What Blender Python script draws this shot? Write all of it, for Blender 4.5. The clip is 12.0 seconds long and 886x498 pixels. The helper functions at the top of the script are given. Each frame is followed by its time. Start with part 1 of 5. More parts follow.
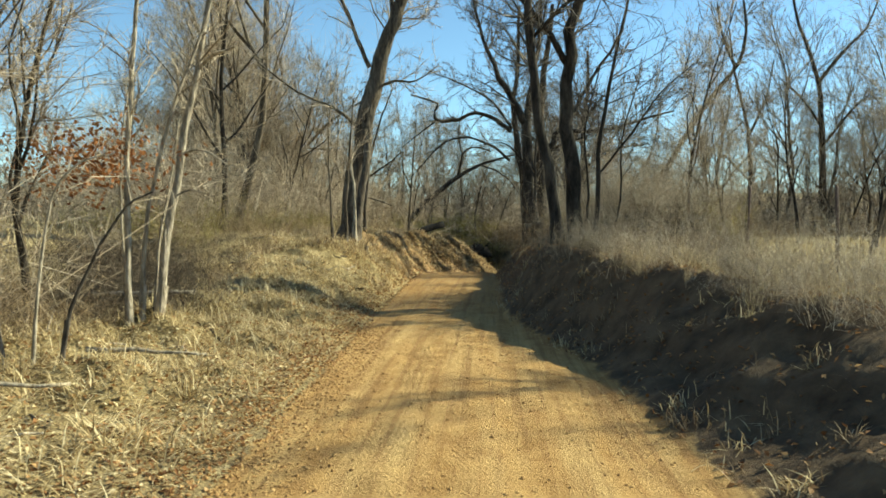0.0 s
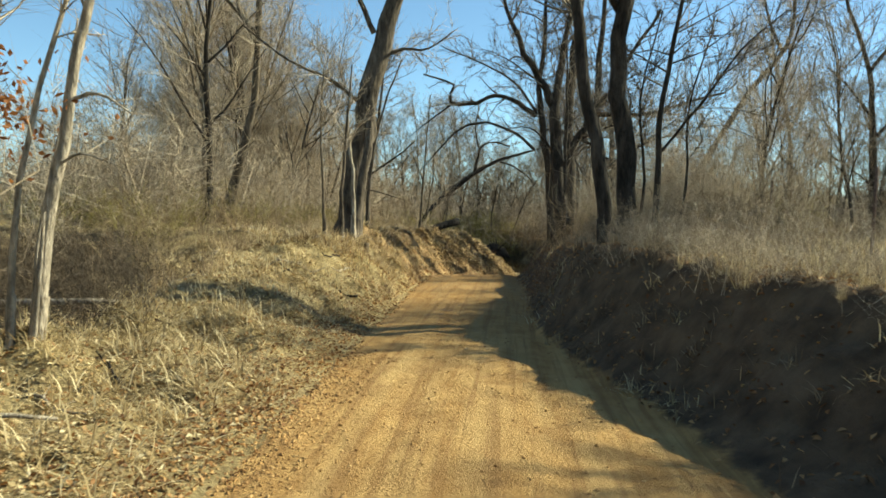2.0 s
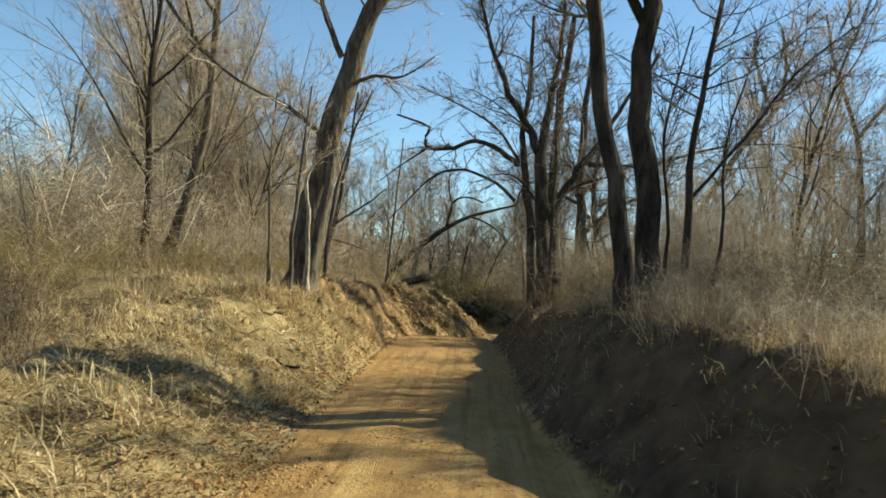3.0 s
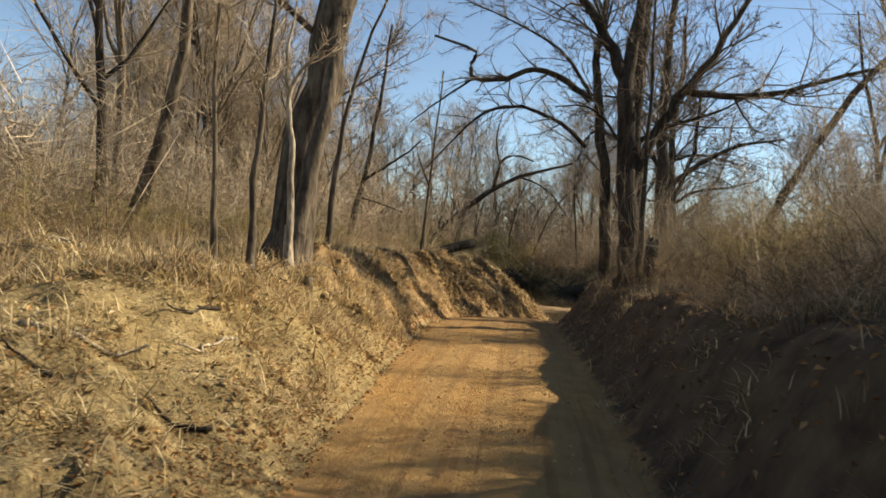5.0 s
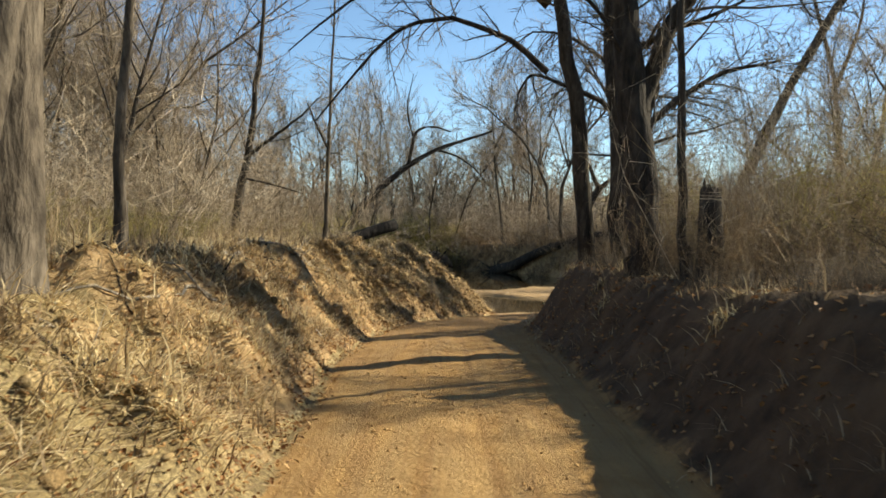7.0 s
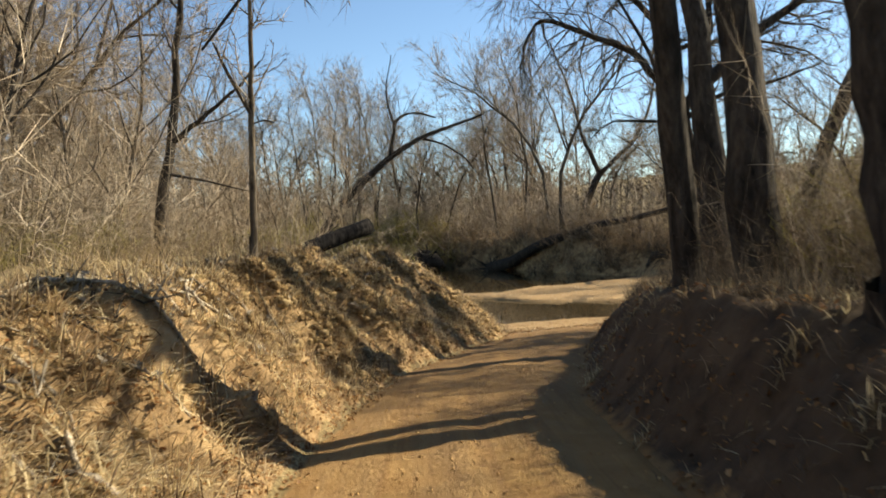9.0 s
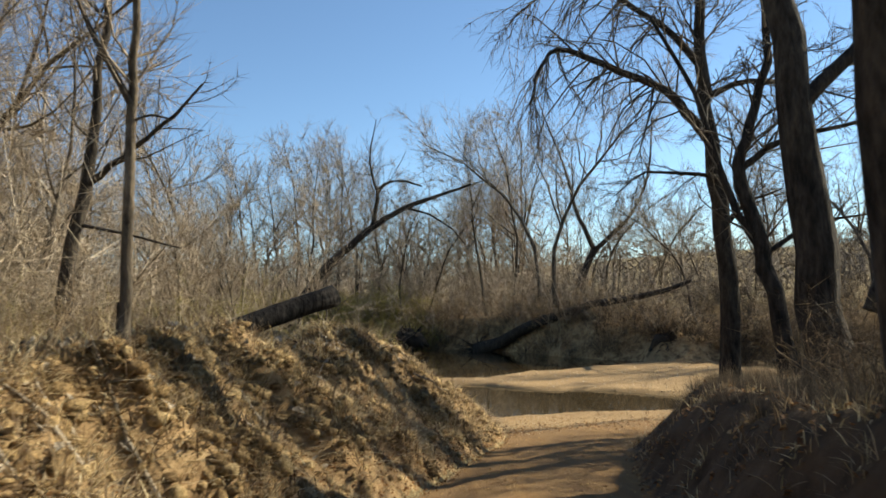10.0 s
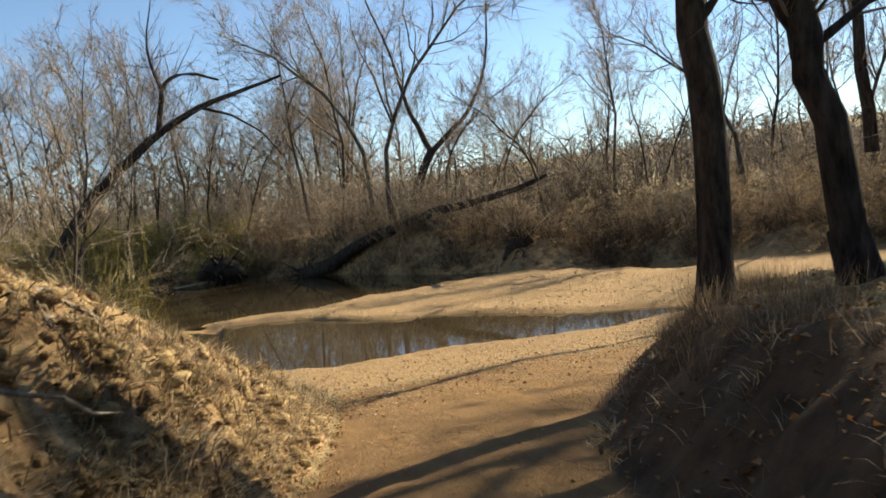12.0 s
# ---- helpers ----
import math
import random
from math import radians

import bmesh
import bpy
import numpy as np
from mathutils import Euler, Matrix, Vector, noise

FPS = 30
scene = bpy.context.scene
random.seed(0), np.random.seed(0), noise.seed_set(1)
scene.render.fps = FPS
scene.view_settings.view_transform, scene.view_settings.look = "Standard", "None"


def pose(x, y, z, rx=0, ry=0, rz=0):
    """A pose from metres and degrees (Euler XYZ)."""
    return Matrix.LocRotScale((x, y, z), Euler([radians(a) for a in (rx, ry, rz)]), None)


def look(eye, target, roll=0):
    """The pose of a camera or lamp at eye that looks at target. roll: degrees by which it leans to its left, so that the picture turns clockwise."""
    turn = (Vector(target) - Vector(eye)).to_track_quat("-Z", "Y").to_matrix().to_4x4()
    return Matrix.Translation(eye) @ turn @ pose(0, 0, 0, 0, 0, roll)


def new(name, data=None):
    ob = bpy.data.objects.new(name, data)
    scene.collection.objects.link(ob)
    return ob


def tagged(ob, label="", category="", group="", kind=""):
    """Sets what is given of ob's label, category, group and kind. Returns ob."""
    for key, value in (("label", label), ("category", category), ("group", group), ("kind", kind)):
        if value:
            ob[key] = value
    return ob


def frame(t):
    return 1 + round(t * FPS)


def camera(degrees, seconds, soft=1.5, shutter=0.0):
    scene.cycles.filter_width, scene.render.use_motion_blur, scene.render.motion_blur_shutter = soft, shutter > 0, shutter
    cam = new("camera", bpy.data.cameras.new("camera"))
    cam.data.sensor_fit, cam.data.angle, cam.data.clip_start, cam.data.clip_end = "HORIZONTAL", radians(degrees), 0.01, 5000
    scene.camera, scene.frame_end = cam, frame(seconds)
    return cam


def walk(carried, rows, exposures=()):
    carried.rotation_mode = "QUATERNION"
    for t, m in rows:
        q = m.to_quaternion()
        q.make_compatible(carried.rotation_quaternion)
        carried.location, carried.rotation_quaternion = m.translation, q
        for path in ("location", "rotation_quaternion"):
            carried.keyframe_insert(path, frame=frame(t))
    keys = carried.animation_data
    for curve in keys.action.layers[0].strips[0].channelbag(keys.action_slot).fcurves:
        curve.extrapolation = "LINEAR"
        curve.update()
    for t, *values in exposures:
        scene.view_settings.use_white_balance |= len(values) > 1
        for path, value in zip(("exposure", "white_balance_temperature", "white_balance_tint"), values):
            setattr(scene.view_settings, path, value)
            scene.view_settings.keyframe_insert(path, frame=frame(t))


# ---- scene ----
cam = camera(59, 12.0, soft=1.7, shutter=0.18)
PATH = [
    (0, look((0.000, -0.000, 1.604), (-0.631, 9.974, 1.270), 0.47)),
    (0.5, look((-0.018, 0.597, 1.561), (-0.479, 10.578, 1.167), 0.28)),
    (1, look((-0.052, 1.349, 1.543), (-0.581, 11.335, 1.489), 1.59)),
    (1.5, look((-0.073, 2.125, 1.531), (-0.636, 12.106, 1.277), 0.84)),
    (2, look((-0.205, 3.263, 1.479), (-1.025, 13.223, 1.136), 1.15)),
    (2.5, look((-0.334, 4.537, 1.427), (-0.496, 14.535, 1.580), 1.09)),
    (2.7, look((-0.392, 5.116, 1.435), (-0.660, 15.105, 1.832), 2.09)),
    (4.3, look((-0.537, 8.914, 1.564), (-1.161, 18.888, 1.905), 4.76)),
    (4.5, look((-0.597, 9.564, 1.554), (-1.313, 19.538, 1.587), 3.71)),
    (5, look((-0.756, 10.966, 1.517), (-1.750, 20.916, 1.421), 3.70)),
    (5.5, look((-0.912, 12.461, 1.519), (-2.045, 22.396, 1.573), 5.41)),
    (6, look((-1.027, 13.978, 1.476), (-1.980, 23.926, 1.810), 8.63)),
    (6.5, look((-1.036, 15.292, 1.432), (-0.862, 25.287, 1.146), 3.45)),
    (7, look((-1.255, 16.854, 1.441), (-1.192, 26.850, 1.162), -0.93)),
    (7.2, look((-1.303, 17.419, 1.448), (-1.024, 27.414, 1.325), 0.59)),
    (8.8, look((-1.271, 21.699, 1.549), (-0.899, 31.671, 0.905), -5.23)),
    (9, look((-1.296, 22.459, 1.517), (-1.100, 32.451, 1.172), -3.87)),
    (9.5, look((-1.322, 24.345, 1.453), (-1.344, 34.345, 1.439), -2.62)),
    (10, look((-1.302, 26.279, 1.405), (-0.839, 36.248, 2.042), -2.73)),
    (10.5, look((-1.234, 28.365, 1.197), (-0.438, 38.307, 1.918), -2.72)),
    (11, look((-0.979, 30.126, 1.045), (0.401, 40.022, 1.452), -2.67)),
    (11.5, look((-0.647, 31.938, 0.909), (1.527, 41.682, 0.339), -2.59)),
    (12, look((-0.211, 33.545, 0.904), (2.271, 43.217, 0.360), -6.73)),
]
walk(cam, PATH, [
    (0, 1.1, 7050, -11), (2, 1.08, 7200, -9), (2.5, 1.05, 7300, -7), (4.5, 0.95, 7750, 4), (5, 0.9, 8150, 8), (6, 0.95, 7900, 7), (6.5, 1.03, 7300, 2), (9, 1.07, 7500, 5),
    (9.6, 1.04, 7700, 7), (10, 0.93, 7000, 3), (10.4, 0.7, 6500, -2), (11, 0.82, 7050, -1), (11.5, 0.88, 7750, 5), (12, 1.02, 7600, 6)])

# ---- daylight ----
SUN_AZ, SUN_EL = 22.0, 32.0          # degrees: azimuth from +x towards +y, height over the horizon
world = bpy.data.worlds.new("sky")
scene.world = world
world.use_nodes = True
wn = world.node_tree
sky = wn.nodes.new("ShaderNodeTexSky")
sky.sky_type = "NISHITA"
sky.sun_disc = False
sky.sun_elevation = radians(SUN_EL)
sky.sun_rotation = radians(90 - SUN_AZ)
sky.altitude = 1500
sky.air_density, sky.dust_density, sky.ozone_density = 1.0, 0.0, 4.5
wn.nodes["Background"].inputs["Strength"].default_value = 0.1
wn.links.new(sky.outputs[0], wn.nodes["Background"].inputs["Color"])
sun = new("sun", bpy.data.lights.new("sun", "SUN"))
sun.data.energy, sun.data.angle, sun.data.color = 5.0, radians(0.55), (1.0, 0.93, 0.82)
ce = math.cos(radians(SUN_EL))
sun_dir = Vector((ce * math.cos(radians(SUN_AZ)), ce * math.sin(radians(SUN_AZ)), math.sin(radians(SUN_EL))))
sun.matrix_world = look(sun_dir * 60, (0, 0, 0))


# ---- materials ----
def material(name, rough=0.9, spec=0.2):
    mat = bpy.data.materials.new(name)
    mat.use_nodes = True
    nt = mat.node_tree
    b = nt.nodes["Principled BSDF"]
    b.inputs["Roughness"].default_value = rough
    b.inputs["Specular IOR Level"].default_value = spec
    return mat, nt, b


def add(nt, kind, **sets):
    n = nt.nodes.new(kind)
    for key, value in sets.items():
        if key in n.inputs:
            n.inputs[key].default_value = value
    return n


def coords(nt, scale=(1, 1, 1), where="Object"):
    tc = nt.nodes.new("ShaderNodeTexCoord")
    mp = nt.nodes.new("ShaderNodeMapping")
    mp.inputs["Scale"].default_value = scale
    nt.links.new(tc.outputs[where], mp.inputs["Vector"])
    return mp.outputs[0]


def noise_tex(nt, vec, scale, detail=4.0, rough=0.6):
    n = add(nt, "ShaderNodeTexNoise", Scale=scale, Detail=detail, Roughness=rough)
    nt.links.new(vec, n.inputs["Vector"])
    return n.outputs["Fac"]


def ramp(nt, fac, stops):
    r = nt.nodes.new("ShaderNodeValToRGB")
    el = r.color_ramp.elements
    while len(el) < len(stops):
        el.new(0.5)
    for e, (pos, col) in zip(el, stops):
        e.position = pos
        e.color = (*col, 1) if len(col) == 3 else col
    nt.links.new(fac, r.inputs[0])
    return r.outputs[0]


def mixc(nt, fac, a, b, mode="MIX"):
    m = nt.nodes.new("ShaderNodeMix")
    m.data_type, m.blend_type = "RGBA", mode
    for sock, v in ((m.inputs[0], fac), (m.inputs[6], a), (m.inputs[7], b)):
        if isinstance(v, (int, float)):
            sock.default_value = v
        elif isinstance(v, tuple):
            sock.default_value = (*v, 1)
        else:
            nt.links.new(v, sock)
    return m.outputs[2]


def maths(nt, op, a, b=None):
    m = nt.nodes.new("ShaderNodeMath")
    m.operation = op
    for sock, v in zip(m.inputs, (a, b)):
        if v is None:
            continue
        if isinstance(v, (int, float)):
            sock.default_value = v
        else:
            nt.links.new(v, sock)
    return m.outputs[0]


def bump(nt, b, height, strength=0.4, dist=0.02):
    n = add(nt, "ShaderNodeBump", Strength=strength, Distance=dist)
    nt.links.new(height, n.inputs["Height"])
    nt.links.new(n.outputs[0], b.inputs["Normal"])


def attr(nt, name):
    a = nt.nodes.new("ShaderNodeAttribute")
    a.attribute_name = name
    return a.outputs["Fac"]


def bark_material(name, dark, light, grain=14.0):
    mat, nt, b = material(name, 0.92, 0.15)
    v = coords(nt, (1, 1, 0.32))
    v2 = coords(nt)
    ridges = noise_tex(nt, v, grain, 5.0, 0.7)
    patch = noise_tex(nt, v2, 1.3, 3.0)
    info = nt.nodes.new("ShaderNodeObjectInfo")
    col = ramp(nt, ridges, [(0.34, dark), (0.66, light)])
    pale = tuple(min(1, c * 1.25 + 0.02) for c in light)
    col = mixc(nt, ramp(nt, patch, [(0.45, (0, 0, 0)), (0.75, (0.4, 0.4, 0.4))]), col, pale)
    var = ramp(nt, info.outputs["Random"], [(0.0, (0.72, 0.72, 0.74)), (1.0, (1.12, 1.08, 1.0))])
    col = mixc(nt, 1.0, col, var, "MULTIPLY")
    nt.links.new(col, b.inputs["Base Color"])
    deep = noise_tex(nt, coords(nt, (1, 1, 0.22)), grain * 0.6, 3.0, 0.55)
    furrow = ramp(nt, deep, [(0.38, (0.5, 0.5, 0.5)), (0.58, (1, 1, 1))])
    col = mixc(nt, 1.0, col, furrow, "MULTIPLY")
    nt.links.new(col, b.inputs["Base Color"])
    bump(nt, b, maths(nt, "ADD", ridges, maths(nt, "MULTIPLY", deep, 1.6)), 0.9, 0.035)
    return mat


def island_material(name, stops, rough=0.85, glow=0.0):
    """Straw, leaves and sticks: each piece takes its own tone."""
    mat, nt, b = material(name, rough, 0.25)
    g = nt.nodes.new("ShaderNodeNewGeometry")
    col = ramp(nt, g.outputs["Random Per Island"], stops)
    n = noise_tex(nt, coords(nt), 0.45, 3.0)
    col = mixc(nt, 1.0, col, ramp(nt, n, [(0.3, (0.7, 0.68, 0.66)), (0.7, (1.15, 1.12, 1.05))]), "MULTIPLY")
    nt.links.new(col, b.inputs["Base Color"])
    if glow:
        tr = nt.nodes.new("ShaderNodeBsdfTranslucent")
        nt.links.new(col, tr.inputs["Color"])
        mx = nt.nodes.new("ShaderNodeMixShader")
        mx.inputs[0].default_value = glow
        nt.links.new(b.outputs[0], mx.inputs[1])
        nt.links.new(tr.outputs[0], mx.inputs[2])
        nt.links.new(mx.outputs[0], nt.nodes["Material Output"].inputs["Surface"])
    return mat


BARK = bark_material("bark_grey_brown", (0.05, 0.039, 0.029), (0.20, 0.163, 0.122))
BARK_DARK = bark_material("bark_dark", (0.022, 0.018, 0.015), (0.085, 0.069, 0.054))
# near-black bark tone for the sawn log
BARK_BLACK = bark_material("bark_black", (0.010, 0.009, 0.008), (0.038, 0.031, 0.026))
BARK_PALE = bark_material("bark_pale", (0.22, 0.18, 0.13), (0.58, 0.50, 0.39), 22.0)
TWIG = island_material("twigs", [(0.0, (0.16, 0.122, 0.088)), (0.5, (0.36, 0.29, 0.21)), (1.0, (0.66, 0.56, 0.43))], 0.85, 0.15)
BRUSH = island_material("dry_brush", [(0.0, (0.11, 0.072, 0.044)), (0.5, (0.27, 0.19, 0.113)), (1.0, (0.55, 0.425, 0.265))], 0.85, 0.28)
STRAW = island_material("straw", [(0.0, (0.22, 0.155, 0.078)), (0.5, (0.52, 0.405, 0.222)), (1.0, (0.88, 0.76, 0.50))], 0.85, 0.35)
LEAF = island_material("fallen_leaves", [(0.0, (0.10, 0.045, 0.019)), (0.5, (0.31, 0.15, 0.056)), (1.0, (0.56, 0.36, 0.17))], 0.7, 0.3)
BROWN_LEAF = island_material("oak_leaves", [(0.0, (0.17, 0.065, 0.025)), (1.0, (0.40, 0.17, 0.06))], 0.7, 0.4)
# twigs darkened by colour to read as silhouettes against the sky
BACKLIT_TWIG = island_material("backlit_twigs", [(0.0, (0.045, 0.035, 0.027)), (0.5, (0.115, 0.092, 0.07)), (1.0, (0.27, 0.22, 0.17))])
# darker copy of dry_brush: shade is put into its colour
SHADE_BRUSH = island_material("shade_brush", [(0.0, (0.035, 0.026, 0.018)), (0.5, (0.085, 0.064, 0.043)), (1.0, (0.19, 0.145, 0.098))])
FAR_TWIG = island_material("far_twigs", [(0.0, (0.14, 0.108, 0.078)), (0.5, (0.31, 0.25, 0.185)), (1.0, (0.55, 0.455, 0.345))], 0.85, 0.1)
HILL_TWIG = island_material("hill_twigs", [(0.0, (0.07, 0.056, 0.043)), (0.5, (0.16, 0.13, 0.10)), (1.0, (0.30, 0.25, 0.195))])
GREEN_BRUSH = island_material("evergreen_brush", [(0.0, (0.10, 0.085, 0.025)), (0.5, (0.28, 0.24, 0.07)), (1.0, (0.48, 0.41, 0.15))], 0.85, 0.3)


def ground_material():
    mat, nt, b = material("earth", 0.95, 0.12)
    v = coords(nt)
    fine = noise_tex(nt, v, 34.0, 6.0, 0.7)
    mid = noise_tex(nt, v, 3.1, 5.0, 0.6)
    big = noise_tex(nt, v, 0.35, 4.0)
    vr = coords(nt, (3.4, 0.3, 1.0))
    ruts = noise_tex(nt, vr, 1.0, 5.0, 0.65)
    # clay of the road: ochre with paler packed wheel lanes
    clay = ramp(nt, mid, [(0.3, (0.31, 0.17, 0.06)), (0.7, (0.49, 0.30, 0.115))])
    clay = mixc(nt, ramp(nt, ruts, [(0.42, (0, 0, 0)), (0.66, (0.7, 0.7, 0.7))]), clay, (0.56, 0.38, 0.165))
    damp = noise_tex(nt, coords(nt, (1.6, 0.8, 1)), 1.1, 5.0, 0.65)
    clay = mixc(nt, ramp(nt, damp, [(0.5, (0, 0, 0)), (0.72, (0.6, 0.6, 0.6))]), clay, (0.27, 0.145, 0.055))
    lanes = noise_tex(nt, coords(nt, (9.0, 0.22, 1.0)), 1.0, 4.0, 0.6)
    clay = mixc(nt, ramp(nt, lanes, [(0.5, (0, 0, 0)), (0.62, (0.55, 0.55, 0.55))]), clay, (0.23, 0.12, 0.048))
    clay = mixc(nt, ramp(nt, maths(nt, "ADD", attr(nt, "damp"), maths(nt, "MULTIPLY", maths(nt, "SUBTRACT", ruts, 0.5), 1.2)), [(0.25, (0, 0, 0)), (0.8, (0.85, 0.85, 0.85))]), clay, (0.21, 0.125, 0.06))
    clay = mixc(nt, ramp(nt, fine, [(0.5, (0, 0, 0)), (0.8, (0.5, 0.5, 0.5))]), clay, (0.28, 0.15, 0.07))
    # thatch of dead grass, and a mould tone darkened to stand for shade
    thatch = ramp(nt, mid, [(0.25, (0.16, 0.11, 0.05)), (0.5, (0.41, 0.31, 0.15)), (0.75, (0.62, 0.50, 0.275))])
    thatch = mixc(nt, ramp(nt, fine, [(0.42, (0.85, 0.85, 0.85)), (0.62, (0, 0, 0))]), thatch, (0.13, 0.09, 0.05))
    thatch = mixc(nt, ramp(nt, big, [(0.45, (0, 0, 0)), (0.7, (0.5, 0.5, 0.5))]), thatch, (0.25, 0.195, 0.085))
    gravel = ramp(nt, fine, [(0.3, (0.22, 0.138, 0.068)), (0.55, (0.37, 0.245, 0.122)), (0.75, (0.52, 0.37, 0.20))])
    gravel = mixc(nt, ramp(nt, big, [(0.4, (0, 0, 0)), (0.65, (0.45, 0.45, 0.45))]), gravel, (0.37, 0.232, 0.113))
    soil = ramp(nt, mid, [(0.3, (0.16, 0.096, 0.046)), (0.5, (0.36, 0.236, 0.118)), (0.75, (0.55, 0.39, 0.205))])
    # dark earth with the shade of right bank and hollow in its colour
    shade_mould = ramp(nt, mid, [(0.3, (0.055, 0.037, 0.023)), (0.7, (0.17, 0.115, 0.068))])
    edge = maths(nt, "MULTIPLY", maths(nt, "SUBTRACT", mid, 0.5), 0.9)

    def mask(name):
        return ramp(nt, maths(nt, "ADD", attr(nt, name), edge), [(0.42, (0, 0, 0)), (0.6, (1, 1, 1))])

    # dark soil and shadow of small pits, both painted as colour patches
    pit_shade = ramp(nt, noise_tex(nt, coords(nt, (1.0, 1.0, 1.4)), 2.6, 3.0, 0.55), [(0.52, (0, 0, 0)), (0.62, (0.6, 0.6, 0.6))])
    soil = mixc(nt, pit_shade, soil, (0.085, 0.052, 0.026))
    thatch = mixc(nt, maths(nt, "MULTIPLY", pit_shade, 0.3), thatch, (0.11, 0.075, 0.038))
    col = mixc(nt, mask("soil"), thatch, soil)
    col = mixc(nt, mask("shade_mould"), col, shade_mould)
    col = mixc(nt, mask("gravel"), col, gravel)
    col = mixc(nt, mask("clay"), col, clay)
    nt.links.new(col, b.inputs["Base Color"])
    h = maths(nt, "ADD", fine, maths(nt, "MULTIPLY", mid, 1.5))
    bump(nt, b, h, 0.75, 0.05)
    return mat


EARTH = ground_material()


def water_material():
    mat, nt, b = material("creek_water", 0.03, 0.5)
    b.inputs["Base Color"].default_value = (0.05, 0.036, 0.019, 1)
    b.inputs["IOR"].default_value = 1.33
    n = noise_tex(nt, coords(nt, (1, 0.45, 1)), 2.2, 2.0)
    bump(nt, b, n, 0.05, 0.01)
    return mat


WATER = water_material()


# ---- mesh building ----
class Build:
    """Collects tubes, spikes and blades into one mesh."""

    def __init__(self):
        self.v, self.f, self.n = [], [], 0

    def put(self, verts, faces):
        self.v.append(np.asarray(verts, float))
        self.f.extend([tuple(i + self.n for i in face) for face in faces])
        self.n += len(verts)

    def tube(self, pts, radii, sides=6, rough=0.0, rng=None, cap=False):
        pts = np.asarray(pts, float)
        tan = np.gradient(pts, axis=0)
        tan /= np.linalg.norm(tan, axis=1)[:, None] + 1e-9
        ref = np.array([0.0, 0.0, 1.0]) if abs(tan[0][2]) < 0.8 else np.array([1.0, 0.0, 0.0])
        a = np.cross(tan, ref)
        a /= np.linalg.norm(a, axis=1)[:, None] + 1e-9
        b = np.cross(tan, a)
        th = np.arange(sides) * 2 * math.pi / sides
        r = np.asarray(radii, float)[:, None] * np.ones((1, sides))
        if rough:
            r = r * (1 + rough * rng.standard_normal(r.shape))
        ring = pts[:, None] + r[..., None] * (np.cos(th)[None, :, None] * a[:, None] + np.sin(th)[None, :, None] * b[:, None])
        faces = []
        for i in range(len(pts) - 1):
            for j in range(sides):
                k = (j + 1) % sides
                faces.append((i * sides + j, i * sides + k, (i + 1) * sides + k, (i + 1) * sides + j))
        if cap:
            faces.append(tuple(range((len(pts) - 1) * sides, len(pts) * sides)))
            faces.append(tuple(reversed(range(sides))))
        self.put(ring.reshape(-1, 3), faces)

    def spike(self, p, q, r, bend=None):
        """A twig: three-sided, tapering to a point, with one bend."""
        p, q = np.asarray(p, float), np.asarray(q, float)
        d = q - p
        a = np.cross(d, (0.3, 0.5, 0.81))
        a /= np.linalg.norm(a) + 1e-9
        b = np.cross(d, a)
        b /= np.linalg.norm(b) + 1e-9
        tri = [r * a, r * (-0.5 * a + 0.87 * b), r * (-0.5 * a - 0.87 * b)]
        if bend is None:
            self.put([p + t for t in tri] + [q], [(0, 1, 3), (1, 2, 3), (2, 0, 3)])
        else:
            m = (p + q) / 2 + bend
            self.put([p + t for t in tri] + [m + 0.6 * t for t in tri] + [q],
                     [(0, 1, 4, 3), (1, 2, 5, 4), (2, 0, 3, 5), (3, 4, 6), (4, 5, 6), (5, 3, 6)])

    def slivers(self, p, q, r):
        """Hair-fine twigs: one long triangle each."""
        p, q = np.asarray(p, float), np.asarray(q, float)
        n = len(p)
        a = np.cross(q - p, np.stack([np.sin(np.arange(n) * 1.7), np.cos(np.arange(n) * 2.3), np.sin(np.arange(n) * 0.9 + 1)], 1))
        a *= r / (np.linalg.norm(a, axis=1)[:, None] + 1e-9)
        self.v.append(np.stack([p - a, p + a, q], 1).reshape(-1, 3))
        self.f.extend([tuple(t) for t in (self.n + np.arange(3 * n).reshape(-1, 3)).tolist()])
        self.n += 3 * n

    def data(self, name, mat, smooth=True):
        me = bpy.data.meshes.new(name)
        me.from_pydata(np.concatenate(self.v).tolist() if self.v else [], [], self.f)
        me.materials.append(mat)
        if smooth:
            me.polygons.foreach_set("use_smooth", [True] * len(me.polygons))
        me.update()
        return me


def part(name, build, mat, parent=None, label="", smooth=True):
    ob = new(name, build.data(name, mat, smooth))
    if parent is not None:
        ob.parent = parent
    if label:
        ob["label"] = label
    return ob


def thing(name, place, label, category, group="", kind=""):
    ob = new(name)
    ob.matrix_world = pose(*place)
    ob.empty_display_size = 0.2
    return tagged(ob, label, category, group, kind)


def unit(v):
    return v / (np.linalg.norm(v) + 1e-9)


def wander(rng, start, way, length, n, wob, lift=0.0):
    """A crooked line of n points."""
    pts, d = [np.array(start, float)], unit(np.array(way, float))
    for _ in range(n - 1):
        d = unit(d + wob * rng.standard_normal(3) + np.array([0, 0, lift]))
        pts.append(pts[-1] + d * length / (n - 1))
    return np.array(pts)


def off_axis(rng, d, spread):
    side = unit(np.cross(d, rng.standard_normal(3)))
    return unit(d * math.cos(spread) + side * math.sin(spread))


